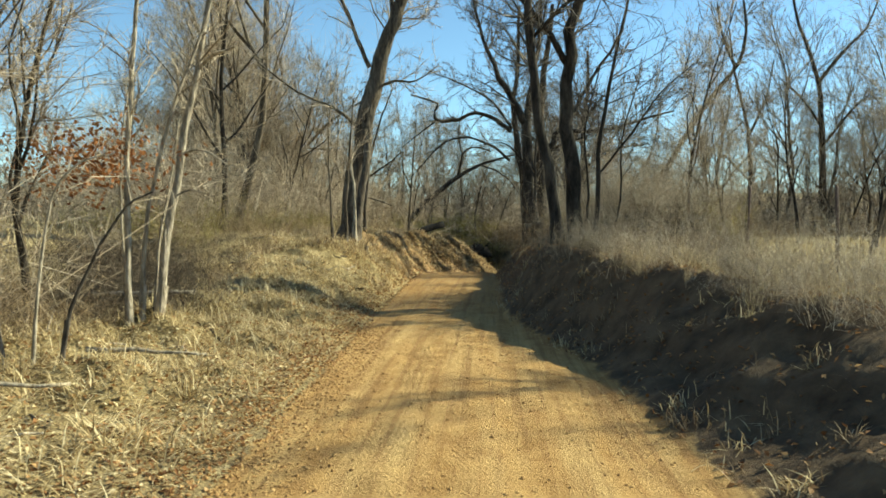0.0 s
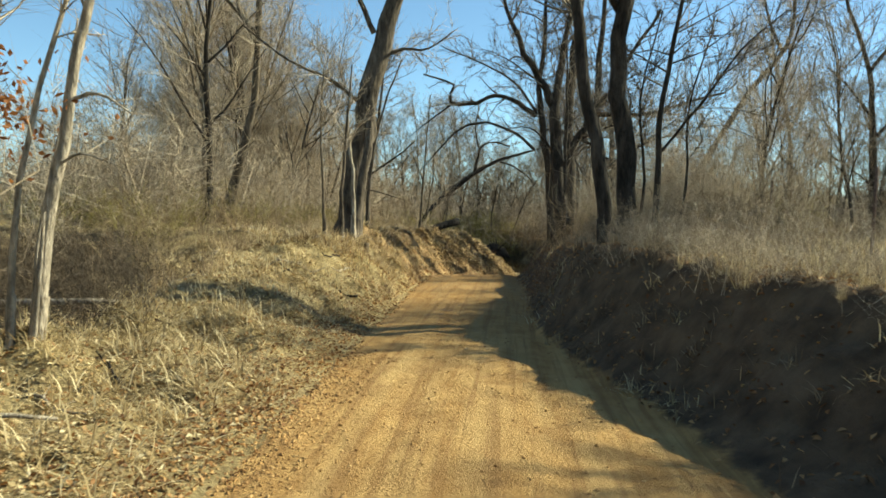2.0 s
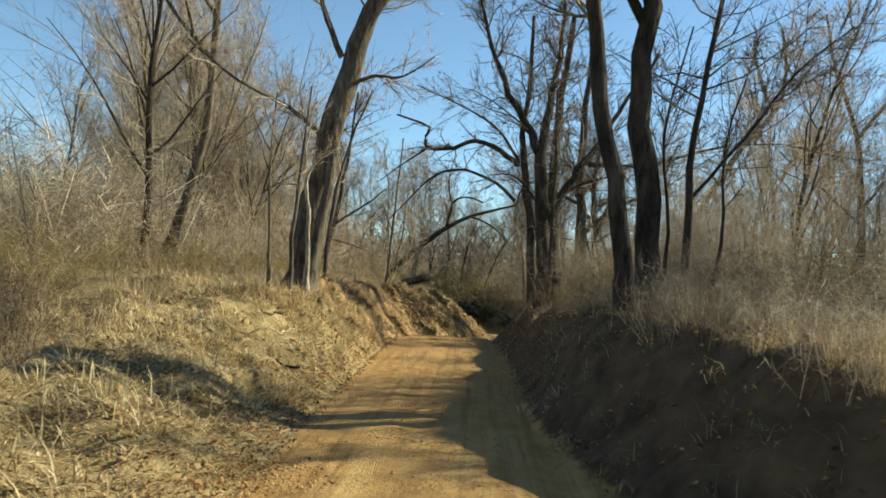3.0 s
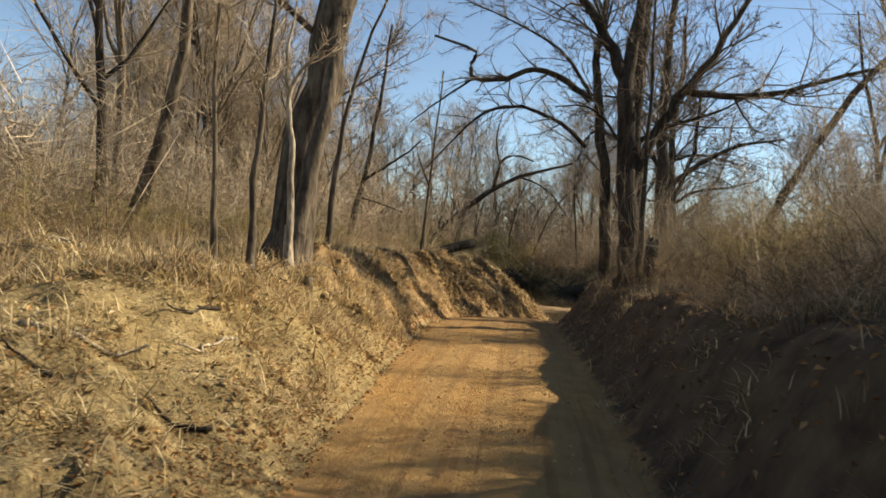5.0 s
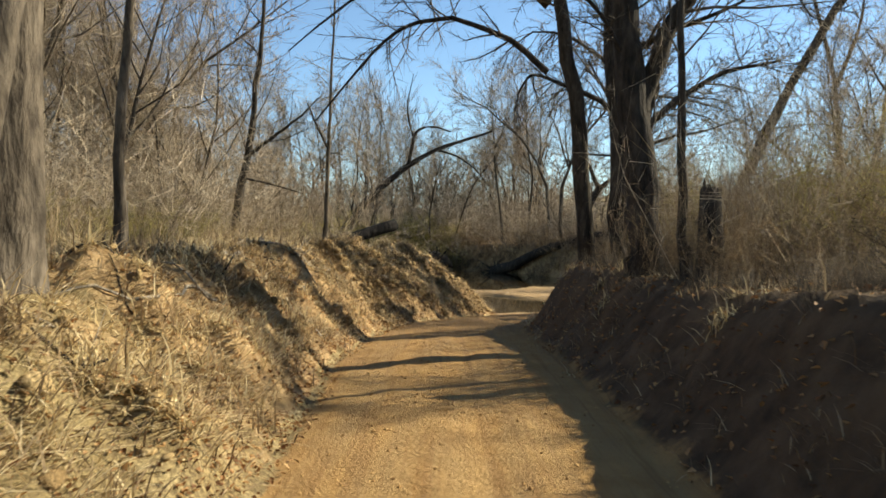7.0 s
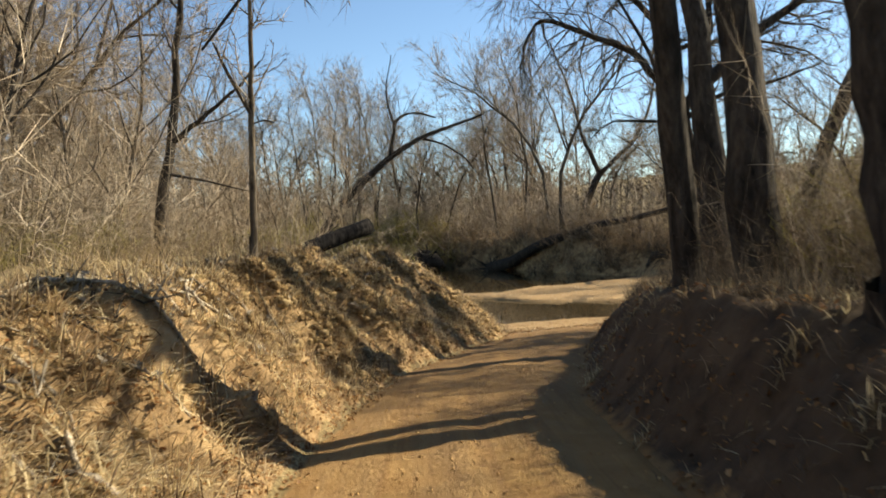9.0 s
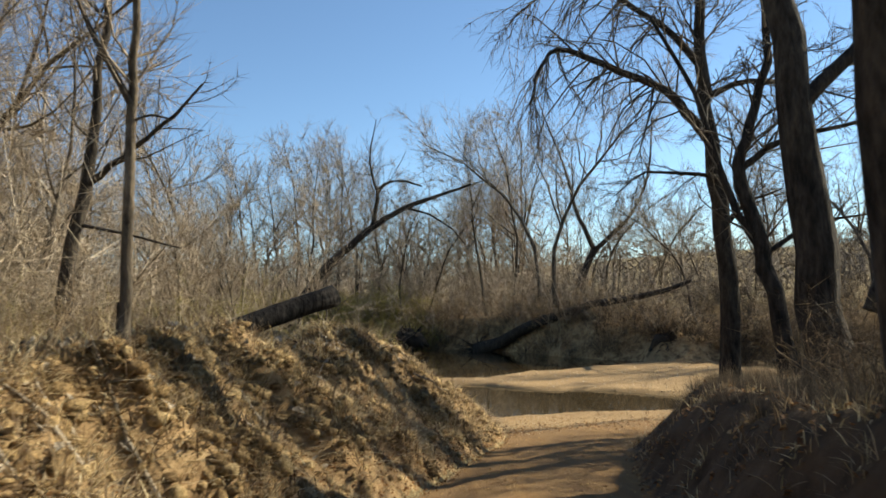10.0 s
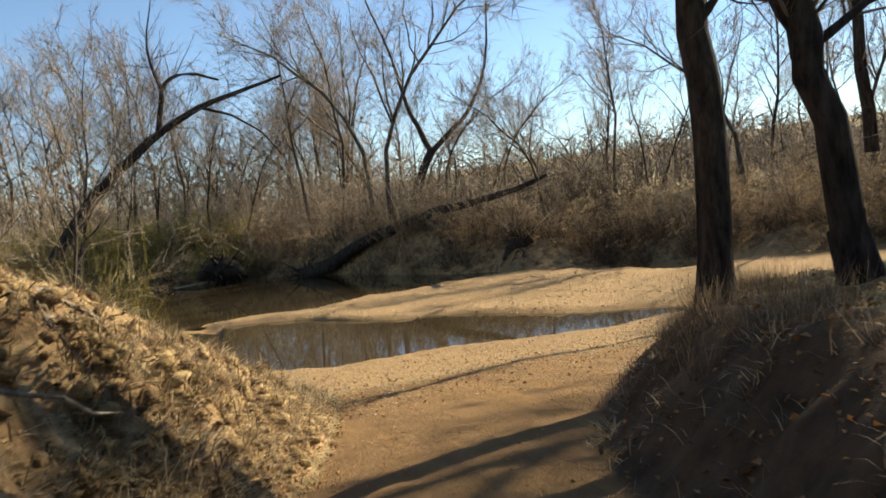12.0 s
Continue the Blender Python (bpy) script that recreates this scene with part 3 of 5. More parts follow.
hero_tree("creekside_tree_clump", (1.3, 30.1), "old dark tree with crooked limbs and a double trunk", [
    ([(1.32, 30.2, 0.35), (1.27, 30.2, 1.6), (1.08, 30.0, 3.7), (0.8, 29.9, 5.34), (0.75, 30.0, 6.4), (0.95, 30.0, 7.8), (0.9, 30.0, 9.8)], 0.165, 0.05, 22, 1.9, 2),
    ([(1.92, 29.9, 0.4), (1.88, 29.9, 1.6), (1.82, 30.0, 2.9), (1.75, 30.2, 5.0), (1.9, 30.4, 7.4), (2.2, 30.5, 10.0)], 0.27, 0.08, 18, 1.7, 2),
    ([(0.65, 30.0, 5.1), (0.1, 30.0, 5.55), (-0.76, 29.9, 5.85), (-1.35, 29.8, 5.48), (-2.18, 29.8, 5.46), (-2.31, 29.8, 5.83), (-2.05, 29.8, 6.1), (-3.16, 29.7, 6.45)], 0.085, 0.03, 24, 0.9, 1),
    ([(0.62, 30.0, 4.0), (0.05, 29.9, 4.5), (-0.99, 29.8, 4.91), (-1.85, 29.7, 4.7), (-2.43, 29.6, 4.1), (-3.2, 29.6, 3.2)], 0.06, 0.012, 30, 1.0, 1, -0.02),
    ([(0.7, 30.0, 5.2), (-0.1, 29.9, 6.3), (-1.3, 29.8, 6.9), (-2.6, 29.7, 7.4)], 0.05, 0.012, 24, 1.0, 1),
    ([(-2.15, 29.8, 5.5), (-2.9, 29.6, 4.9), (-3.6, 29.5, 4.3)], 0.03, 0.01, 9, 0.6, 0),
    ([(1.8, 30.2, 4.2), (2.5, 29.9, 4.6), (3.3, 29.6, 4.8), (4.2, 29.4, 5.3)], 0.07, 0.015, 18, 1.2, 1),
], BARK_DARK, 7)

hero_tree("forked_tree", (1.38, 26.75), "thick dark forked tree with a long limb reaching over the thicket", [
    ([(1.41, 26.7, 0.55), (1.35, 26.7, 1.55), (1.26, 26.7, 2.4), (1.16, 26.8, 3.8), (1.1, 26.9, 5.07)], 0.22, 0.165, 8, 1.3, 1),
    ([(1.1, 26.9, 4.95), (0.65, 26.8, 5.77), (0.18, 26.8, 6.5), (-0.41, 26.7, 7.8), (-0.8, 26.7, 9.3)], 0.14, 0.035, 24, 1.6, 2),
    ([(1.1, 26.9, 4.95), (1.2, 26.9, 5.7), (1.31, 26.9, 6.6), (1.56, 26.9, 8.1), (1.5, 27.0, 9.9)], 0.15, 0.035, 24, 1.6, 2),
    ([(1.24, 26.75, 2.55), (1.42, 26.8, 3.2), (1.86, 26.84, 4.15), (2.25, 26.84, 4.74), (2.75, 26.8, 5.48), (3.28, 26.8, 6.5), (4.1, 26.8, 7.8)], 0.135, 0.04, 24, 1.5, 2),
    ([(2.3, 26.84, 4.8), (2.9, 26.9, 4.72), (3.84, 26.9, 4.78), (4.85, 26.8, 5.07), (6.0, 26.7, 5.4)], 0.085, 0.03, 24, 1.4, 1),
    ([(1.2, 26.8, 3.4), (0.8, 26.4, 4.0), (0.3, 26.1, 4.3), (-0.3, 25.9, 4.2)], 0.035, 0.01, 16, 0.8, 1),
], BARK_DARK, 8)

hero_tree("bank_tree", (4.78, 41.1), "dark slender tree on the bank with drooping limbs", [
    ([(4.77, 41.1, -0.44), (4.86, 41.1, 1.35), (4.79, 41.1, 3.0), (4.66, 41.1, 4.54), (4.6, 41.1, 5.7), (4.62, 41.1, 6.6), (4.9, 41.1, 8.6), (4.8, 41.1, 10.5)], 0.2, 0.06, 22, 2.0, 2),
    ([(4.62, 41.1, 4.3), (4.2, 41.0, 4.8), (3.92, 41.0, 5.22), (2.97, 40.9, 5.58), (2.12, 40.8, 5.94), (1.64, 40.7, 6.04), (1.33, 40.6, 5.66), (1.1, 40.5, 4.9)], 0.11, 0.02, 52, 1.7, 1, -0.3),
    ([(4.7, 40.95, 3.5), (4.26, 40.6, 3.5), (3.05, 40.3, 3.57), (2.46, 40.1, 3.1)], 0.05, 0.01, 19, 0.9, 1, -0.06),
    ([(4.66, 41.1, 5.1), (5.48, 41.0, 5.41), (6.48, 41.0, 5.24), (7.66, 41.0, 4.9)], 0.07, 0.015, 25, 1.2, 1, -0.05),
    ([(4.6, 41.1, 5.7), (3.9, 41.2, 6.6), (2.8, 41.3, 7.4), (1.8, 41.4, 7.5), (1.0, 41.5, 6.9)], 0.08, 0.015, 46, 1.7, 1, -0.28),
    ([(4.8, 41.1, 2.5), (5.2, 41.0, 3.0), (5.9, 40.8, 3.2)], 0.06, 0.012, 13, 0.8, 1),
], BARK_DARK, 9)

hero_tree("forked_bank_tree", (5.2, 39.4), "dark forked tree leaning over the bank", [
    ([(5.15, 39.4, 0.2), (4.92, 39.4, 1.31), (4.68, 39.4, 2.4), (4.46, 39.4, 3.49), (4.68, 39.4, 4.1), (5.1, 39.4, 5.2), (5.2, 39.5, 7.2)], 0.16, 0.05, 19, 1.6, 2),
    ([(4.93, 39.45, 1.45), (4.7, 39.5, 2.1), (4.45, 39.5, 2.6), (4.14, 39.5, 3.5), (3.9, 39.6, 4.8), (3.2, 39.7, 6.2)], 0.1, 0.03, 19, 1.4, 1),
    ([(4.5, 39.4, 3.4), (5.2, 39.2, 3.9), (6.2, 39.0, 4.0), (7.2, 38.8, 4.3)], 0.07, 0.015, 22, 1.3, 1),
    ([(4.8, 39.4, 1.9), (5.6, 39.2, 2.4), (6.6, 39.0, 2.5)], 0.05, 0.012, 13, 1.0, 1),
], BARK_DARK, 11)

hero_tree("old_tree", (3.45, 35.2), "thick dark trunk in the shade of the bank", [
    ([(3.45, 35.2, 0.0), (3.42, 35.2, 1.8), (3.35, 35.2, 3.6), (3.2, 35.3, 5.6), (3.3, 35.4, 8.2), (3.5, 35.5, 11.0)], 0.28, 0.08, 22, 1.9, 2),
    ([(3.35, 35.2, 3.4), (4.4, 35.2, 4.4), (5.6, 35.2, 5.0), (6.8, 35.2, 5.2)], 0.1, 0.03, 18, 1.5, 2),
], BARK_DARK, 13)

hero_tree("thin_tree", (1.36, 25.1), "slim dark tree on the bank above the road", [
    ([(1.36, 25.1, 0.7), (1.34, 25.1, 1.7), (1.33, 25.1, 3.0), (1.36, 25.1, 4.6), (1.3, 25.2, 6.4)], 0.06, 0.02, 22, 1.2, 1)], BARK_DARK, 14)

hero_tree("leaning_tree", (-8.6, 73.5), "dark bare tree leaning far out over the creek", [
    ([(-8.78, 73.5, 0.1), (-7.6, 73.5, 1.9), (-6.44, 73.5, 3.35), (-4.9, 73.5, 4.7), (-3.3, 73.5, 6.0), (-1.33, 73.5, 7.06), (0.6, 73.5, 7.6), (2.8, 73.5, 8.3)], 0.36, 0.07, 36, 2.6, 2),
    ([(-3.3, 73.5, 5.9), (-3.0, 73.5, 7.2), (-2.88, 73.5, 8.3), (-1.64, 73.5, 8.78), (-0.2, 73.5, 8.3)], 0.16, 0.05, 19, 2.0, 1),
    ([(-2.9, 73.5, 8.0), (-3.4, 73.5, 10.0), (-2.8, 73.5, 12.5)], 0.09, 0.02, 16, 1.8, 1),
    ([(-1.2, 73.5, 7.0), (0.2, 73.6, 6.6), (1.6, 73.7, 5.6), (2.4, 73.7, 4.4)], 0.08, 0.02, 16, 1.6, 1),
], BARK_DARK, 15)

hero_tree("forked_far_tree", (10.2, 82.5), "dark forked tree on the far creek bank", [
    ([(10.2, 82.5, -0.3), (10.9, 82.2, 1.9), (12.29, 82.0, 4.55)], 0.32, 0.26, 7, 2.0, 1),
    ([(12.2, 82.0, 4.4), (11.4, 82.0, 6.2), (10.97, 82.0, 7.4), (10.4, 82.0, 10.4), (9.0, 82.0, 14.5)], 0.2, 0.05, 25, 2.6, 2),
    ([(12.2, 82.0, 4.4), (13.8, 82.0, 5.7), (15.0, 82.0, 6.7), (16.5, 82.0, 9.5), (17.0, 82.0, 14.0)], 0.2, 0.05, 25, 2.6, 2),
], BARK_DARK, 17)

hero_tree("field_tree", (18.6, 46.0), "tall bare tree at the far edge of the field", [
    ([(18.9, 46.0, 1.0), (18.7, 46.0, 4.5), (18.6, 46.0, 7.0), (18.4, 46.0, 10.0), (17.2, 46.0, 13.0), (16.6, 46.0, 16.0)], 0.24, 0.05, 25, 2.6, 2),
    ([(18.4, 46.0, 9.8), (19.7, 46.0, 11.6), (20.9, 46.0, 12.6), (22.0, 46.0, 15.5)], 0.12, 0.03, 22, 2.4, 1),
    ([(18.6, 46.0, 7.2), (17.4, 46.0, 9.0), (16.2, 46.0, 10.0)], 0.09, 0.03, 19, 2.0, 1),
    ([(18.7, 46.0, 6.2), (20.2, 46.0, 8.2), (21.6, 46.0, 9.4)], 0.09, 0.03, 19, 2.0, 1),
], BARK_DARK, 19)

hero_tree("leaning_tree", (7.4, 40.6), "bare tree leaning over the thicket beside the field", [
    ([(7.2, 40.3, 0.8), (7.9, 40.1, 2.8), (8.68, 40.0, 4.4), (10.56, 40.0, 7.75), (12.17, 40.0, 9.7), (12.5, 40.0, 11.2), (12.2, 40.0, 13.2)], 0.2, 0.05, 19, 2.2, 2),
    ([(12.0, 40.0, 9.4), (11.3, 40.0, 10.8), (11.0, 40.0, 12.6)], 0.09, 0.03, 19, 1.8, 1),
], BARK_DARK, 21)

hero_tree("field_tree", (16.2, 51.0), "thin forked tree at the edge of the field", [
    ([(16.4, 51.0, 1.0), (16.3, 51.0, 4.5), (16.16, 51.0, 7.6), (15.2, 51.0, 11.2), (14.8, 51.0, 14.0)], 0.18, 0.04, 19, 2.0, 2),
    ([(16.2, 51.0, 7.4), (17.2, 51.0, 9.6), (17.6, 51.0, 12.0)], 0.1, 0.03, 16, 1.8, 1),
], BARK_DARK, 23)


# ---- saplings on the left bank ----
clump = hero_tree("pale_sapling_clump", (-4.35, 9.5), "clump of slim pale trees with clinging brown leaves", [
    ([(-4.47, 9.4, 0.3), (-4.5, 9.4, 1.4), (-4.5, 9.4, 2.3), (-4.42, 9.4, 3.6), (-4.35, 9.4, 4.4), (-4.3, 9.4, 6.4)], 0.045, 0.018, 9, 0.8, 1),
    ([(-4.24, 9.6, 0.3), (-4.08, 9.6, 1.4), (-3.9, 9.6, 2.4), (-3.68, 9.6, 3.5), (-3.52, 9.6, 4.4), (-3.2, 9.6, 6.6)], 0.06, 0.025, 10, 0.9, 1),
    ([(-4.37, 9.5, 0.3), (-4.36, 9.5, 0.9), (-4.3, 9.5, 1.7), (-4.0, 9.5, 2.95), (-3.64, 9.5, 3.8), (-3.3, 9.4, 4.6)], 0.035, 0.012, 9, 0.7, 1),
    ([(-4.3, 9.7, 0.3), (-4.25, 9.7, 1.2), (-4.1, 9.8, 2.2), (-4.0, 9.9, 3.2)], 0.022, 0.008, 6, 0.5, 0),
    ([(-4.5, 9.6, 0.3), (-4.7, 9.7, 1.2), (-4.8, 9.8, 2.4), (-4.7, 9.9, 3.4)], 0.022, 0.008, 6, 0.5, 0),
    ([(-4.15, 9.45, 0.3), (-4.08, 9.45, 0.8), (-4.06, 9.5, 1.5)], 0.02, 0.01, 3, 0.4, 0),
    ([(-3.88, 9.6, 2.45), (-3.6, 9.5, 2.5), (-3.25, 9.4, 2.3)], 0.02, 0.008, 3, 0.35, 0),
    ([(-3.66, 9.6, 3.5), (-3.45, 9.5, 3.65), (-3.15, 9.4, 3.72)], 0.028, 0.014, 3, 0.4, 0),
    ([(-4.0, 9.6, 1.9), (-3.75, 9.5, 2.0), (-3.4, 9.4, 1.9)], 0.014, 0.005, 4, 0.3, 0),
], BARK_PALE, 31)


def clinging_leaves(ob, seed, count, centre, spread):
    rng = np.random.default_rng(seed)
    b = Build()
    for _ in range(count):
        p = np.array(centre) + rng.standard_normal(3) * spread
        u = unit(rng.standard_normal(3)) * rng.uniform(0.03, 0.055)
        w = unit(np.cross(u, rng.standard_normal(3))) * 0.022
        b.put([p - u, p + w, p + u, p - w + 0.3 * np.cross(u, w) / 0.03], [(0, 1, 2), (0, 2, 3)])
    part("leaves", b, BROWN_LEAF, ob, "curled rust-brown leaves", False)


clinging_leaves(clump, 32, 900, (-0.75, 0.1, 2.0), (0.5, 0.35, 0.25))
hero_tree("thin_sapling", (-4.2, 6.9), "thin bare sapling beside dry grass", [
    ([(-4.22, 6.9, 0.2), (-4.16, 6.9, 0.9), (-4.02, 6.9, 1.86), (-3.75, 6.9, 2.15), (-3.4, 6.85, 2.2)], 0.018, 0.006, 9, 0.5, 0),
    ([(-4.35, 6.8, 0.2), (-4.5, 6.8, 0.8), (-4.7, 6.8, 1.6), (-4.6, 6.8, 2.6)], 0.016, 0.006, 9, 0.5, 0),
], BARK_PALE, 33)
hero_tree("thin_sapling", (-3.98, 6.95), "thin bare sapling bent over the verge", [
    ([(-4.0, 6.95, 0.2), (-3.85, 6.9, 0.8), (-3.55, 6.9, 1.4), (-3.3, 6.9, 1.75), (-3.07, 6.9, 1.86)], 0.02, 0.008, 8, 0.5, 0),
], BARK, 35)
hero_tree("thin_sapling", (-3.56, 18.9), "slim sapling on the crest of the bank", [
    ([(-3.56, 18.9, 1.05), (-3.57, 18.9, 2.06), (-3.52, 18.9, 2.94), (-3.47, 18.9, 3.6), (-3.4, 18.9, 4.6)], 0.042, 0.014, 9, 0.7, 1)], BARK, 37)
hero_tree("thin_sapling", (-3.82, 18.6), "slim sapling on the crest of the bank", [
    ([(-3.82, 18.6, 1.1), (-3.88, 18.6, 2.0), (-3.95, 18.6, 3.4), (-3.9, 18.6, 4.4)], 0.034, 0.012, 9, 0.7, 1)], BARK, 39)
hero_tree("crooked_sapling", (-3.6, 20.45), "pale crooked sapling beside the leaning trunk", [
    ([(-3.6, 20.4, 1.2), (-3.62, 20.4, 2.0), (-3.66, 20.4, 2.6), (-3.76, 20.4, 3.2), (-3.6, 20.4, 3.5), (-3.35, 20.4, 3.75)], 0.05, 0.02, 8, 0.6, 1),
    ([(-3.72, 20.4, 3.1), (-3.8, 20.4, 3.6), (-3.7, 20.4, 4.4)], 0.03, 0.01, 7, 0.5, 1)], BARK_PALE, 41)
hero_tree("thin_sapling", (-3.83, 23.2), "slim dark sapling on the bank", [
    ([(-3.83, 23.2, 1.2), (-3.79, 23.2, 2.55), (-3.64, 23.2, 3.6), (-3.3, 23.2, 4.8), (-3.0, 23.2, 5.6)], 0.05, 0.015, 12, 0.9, 1)], BARK, 43)
hero_tree("thin_sapling", (-3.5, 32.4), "slim bare sapling with broken side branches", [
    ([(-3.5, 32.4, 1.0), (-3.46, 32.4, 2.0), (-3.38, 32.4, 2.95), (-3.36, 32.4, 3.6), (-3.28, 32.4, 4.6), (-3.2, 32.4, 6.2)], 0.05, 0.018, 12, 0.9, 1),
    ([(-3.38, 32.4, 3.0), (-3.6, 32.3, 3.5), (-3.75, 32.2, 3.9)], 0.03, 0.015, 5, 0.5, 0),
    ([(-3.4, 32.4, 2.9), (-3.25, 32.4, 2.95), (-3.1, 32.35, 2.9)], 0.012, 0.008, 0, 0.2, 0)], BARK, 45)
hero_tree("bank_tree", (-7.1, 40.0), "dark forked tree behind the bank", [
    ([(-7.2, 40.0, 0.9), (-7.1, 40.0, 2.4), (-6.8, 40.0, 3.6), (-6.6, 40.0, 5.0), (-6.3, 40.0, 7.0), (-6.1, 40.0, 9.5)], 0.15, 0.04, 14, 1.7, 2),
    ([(-6.75, 40.0, 3.7), (-6.1, 39.8, 4.1), (-5.4, 39.6, 4.5), (-4.6, 39.4, 5.2)], 0.07, 0.02, 10, 1.2, 1),
    ([(-7.0, 40.0, 3.0), (-6.2, 40.0, 2.8), (-5.2, 40.0, 2.5)], 0.04, 0.01, 6, 0.8, 0),
], BARK_DARK, 47)


def fallen_trunk(base, tip, r0, r1, label, seed, roots=True):
    rng = np.random.default_rng(seed)
    base, tip = np.array(base, float), np.array(tip, float)
    ob = thing("fallen_trunk", tuple(base), label, "tree trunk")
    b, c = Build(), Build()
    n = 9
    line = np.linspace((0, 0, 0), tip - base, n) + rng.standard_normal((n, 3)) * (0.14 if roots else 0.006)
    line[:, 2] += (0.5 if roots else 0.0) * np.sin(np.linspace(0, 3.14, n))
    rad = np.linspace(r0, r1, n)
    b.tube(line, rad, 12, 0.05, rng, cap=True)
    part("trunk", b, BARK_DARK if roots else BARK_BLACK, ob)
    if not roots:
        e = Build()
        way = unit(line[-1] - line[-2])
        e.tube([line[-1] - 0.01 * way, line[-1] + 0.012 * way], [r1 * 0.9, r1 * 0.82], 12, 0.04, rng, cap=True)
        part("sawn_end", e, BARK_BLACK, ob, "dark sawn end", False)
    if roots:
        for _ in range(26):
            d = unit(rng.standard_normal(3) - 0.6 * unit(tip - base))
            c.tube(wander(rng, (0, 0, 0), d, rng.uniform(0.8, 2.0), 5, 0.3), np.linspace(0.09, 0.01, 5), 4)
        part("root_plate", c, BARK_DARK, ob)
        t = Build()
        twigs_on(t, rng, line, rad, 30, 2.6, 1, 0.1, 0.3, thin=0.01)
        part("crown", t, BACKLIT_TWIG, ob)
    return ob


fallen_trunk((3.4, 82.0, -2.3), (13.6, 66.3, 1.7), 0.46, 0.09, "fallen tree leaning out of the creek against the far bank", 51)
fallen_trunk((-4.45, 36.58, 0.9), (-2.42, 38.1, 1.53), 0.13, 0.165, "dark sawn log lying tilted on the crest of the bank", 53, False)


def broken_snag(base, height, r, label, seed, mat=None):
    """A broken stump with a splintered head."""
    rng = np.random.default_rng(seed)
    z = ground_at(*base)
    ob = thing("stump", (base[0], base[1], z), label, "stump")
    b = Build()
    b.tube([(0, 0, -0.1), (0.01, 0, height * 0.4), (0.03, 0.01, height)], [r * 1.25, r, r * 0.9], 10, 0.08, rng, cap=True)
    for _ in range(6):
        a = rng.uniform(0, 6.28)
        p = np.array((0.03 + 0.5 * r * math.cos(a), 0.5 * r * math.sin(a), height * 0.93))
        b.spike(p, p + np.array((0.2 * r * math.cos(a), 0, height * rng.uniform(0.08, 0.2))), r * 0.45)
    part("trunk", b, mat or BARK_DARK, ob)
    return ob


broken_snag((1.44, 24.6), 0.95, 0.12, "dark broken snag wrapped in dead vines", 61)
broken_snag((-3.3, 20.2), 0.1, 0.06, "splintered grey stump on the bank", 62, BARK)
broken_snag((-3.5, 33.6), 0.12, 0.06, "pale splintered stump on the crest of the bank", 64, BARK_PALE)


def root_plate(x, y, z, size, label, seed):
    """Roots and earth of an upturned tree."""
    rng = np.random.default_rng(seed)
    ob = thing("root_plate", (x, y, z), label, "roots")
    b = Build()
    for _ in range(110):
        d = unit(rng.standard_normal(3) * (1.4, 0.7, 0.8))
        b.tube(wander(rng, (0, 0, 0.3 * size), d, size * rng.uniform(0.5, 1.1), 5, 0.35), np.linspace(0.14, 0.02, 5) * size * 0.5, 5)
    part("root", b, BARK_DARK, ob)
    e = Build()
    e.tube([(-0.9 * size, 0, 0), (-0.5 * size, 0.1, 0.3 * size), (0, 0, 0.35 * size), (0.45 * size, -0.1, 0.2 * size), (0.9 * size, 0, -0.1)],
           [0.1, 0.35 * size, 0.45 * size, 0.35 * size, 0.1], 9, 0.2, rng)
    part("earth", e, BARK_DARK, ob)


root_plate(-1.5, 84.5, -1.9, 1.7, "dark upturned roots on the far creek bank", 71)
root_plate(12.5, 67.6, -1.9, 1.3, "dark upturned roots on the far creek bank", 72)


def driftwood(p, q, r, label, seed):
    rng = np.random.default_rng(seed)
    ob = thing("driftwood", p, label, "driftwood")
    b = Build()
    d = np.array(q) - np.array(p)
    line = np.linspace((0, 0, 0), d, 6) + rng.standard_normal((6, 3)) * (0.03 * np.linalg.norm(d), 0.02, 0.01)
    b.tube(line, np.linspace(r, r * 0.4, 6), 6, 0.08, rng, cap=True)
    part("stem", b, BARK_PALE, ob)


driftwood((6.0, 81.2, -2.3), (8.2, 80.6, -2.2), 0.12, "pale driftwood at the edge of the creek", 73)
driftwood((-4.5, 85.8, -2.3), (-1.0, 84.2, -2.0), 0.06, "pale driftwood at the edge of the creek", 74)
driftwood((-1.25, 36.9, 0.42), (-0.72, 37.6, 0.02), 0.014, "pale barkless stick hanging on the steep bank", 75)
driftwood((-6.6, 11.6, 0.42), (-4.6, 11.9, 0.5), 0.07, "grey fallen branch lying in the hollow beside the road", 76)
driftwood((-4.6, 5.4, 0.36), (-3.3, 6.0, 0.3), 0.035, "grey broken branch lying on dry grass", 77)
driftwood((-3.95, 7.4, 0.34), (-2.9, 7.7, 0.24), 0.03, "grey broken branch lying on dry grass", 78)
driftwood((-3.4, 4.4, 0.24), (-2.9, 4.9, 0.22), 0.02, "pale splintered branch lying on dry grass", 79)


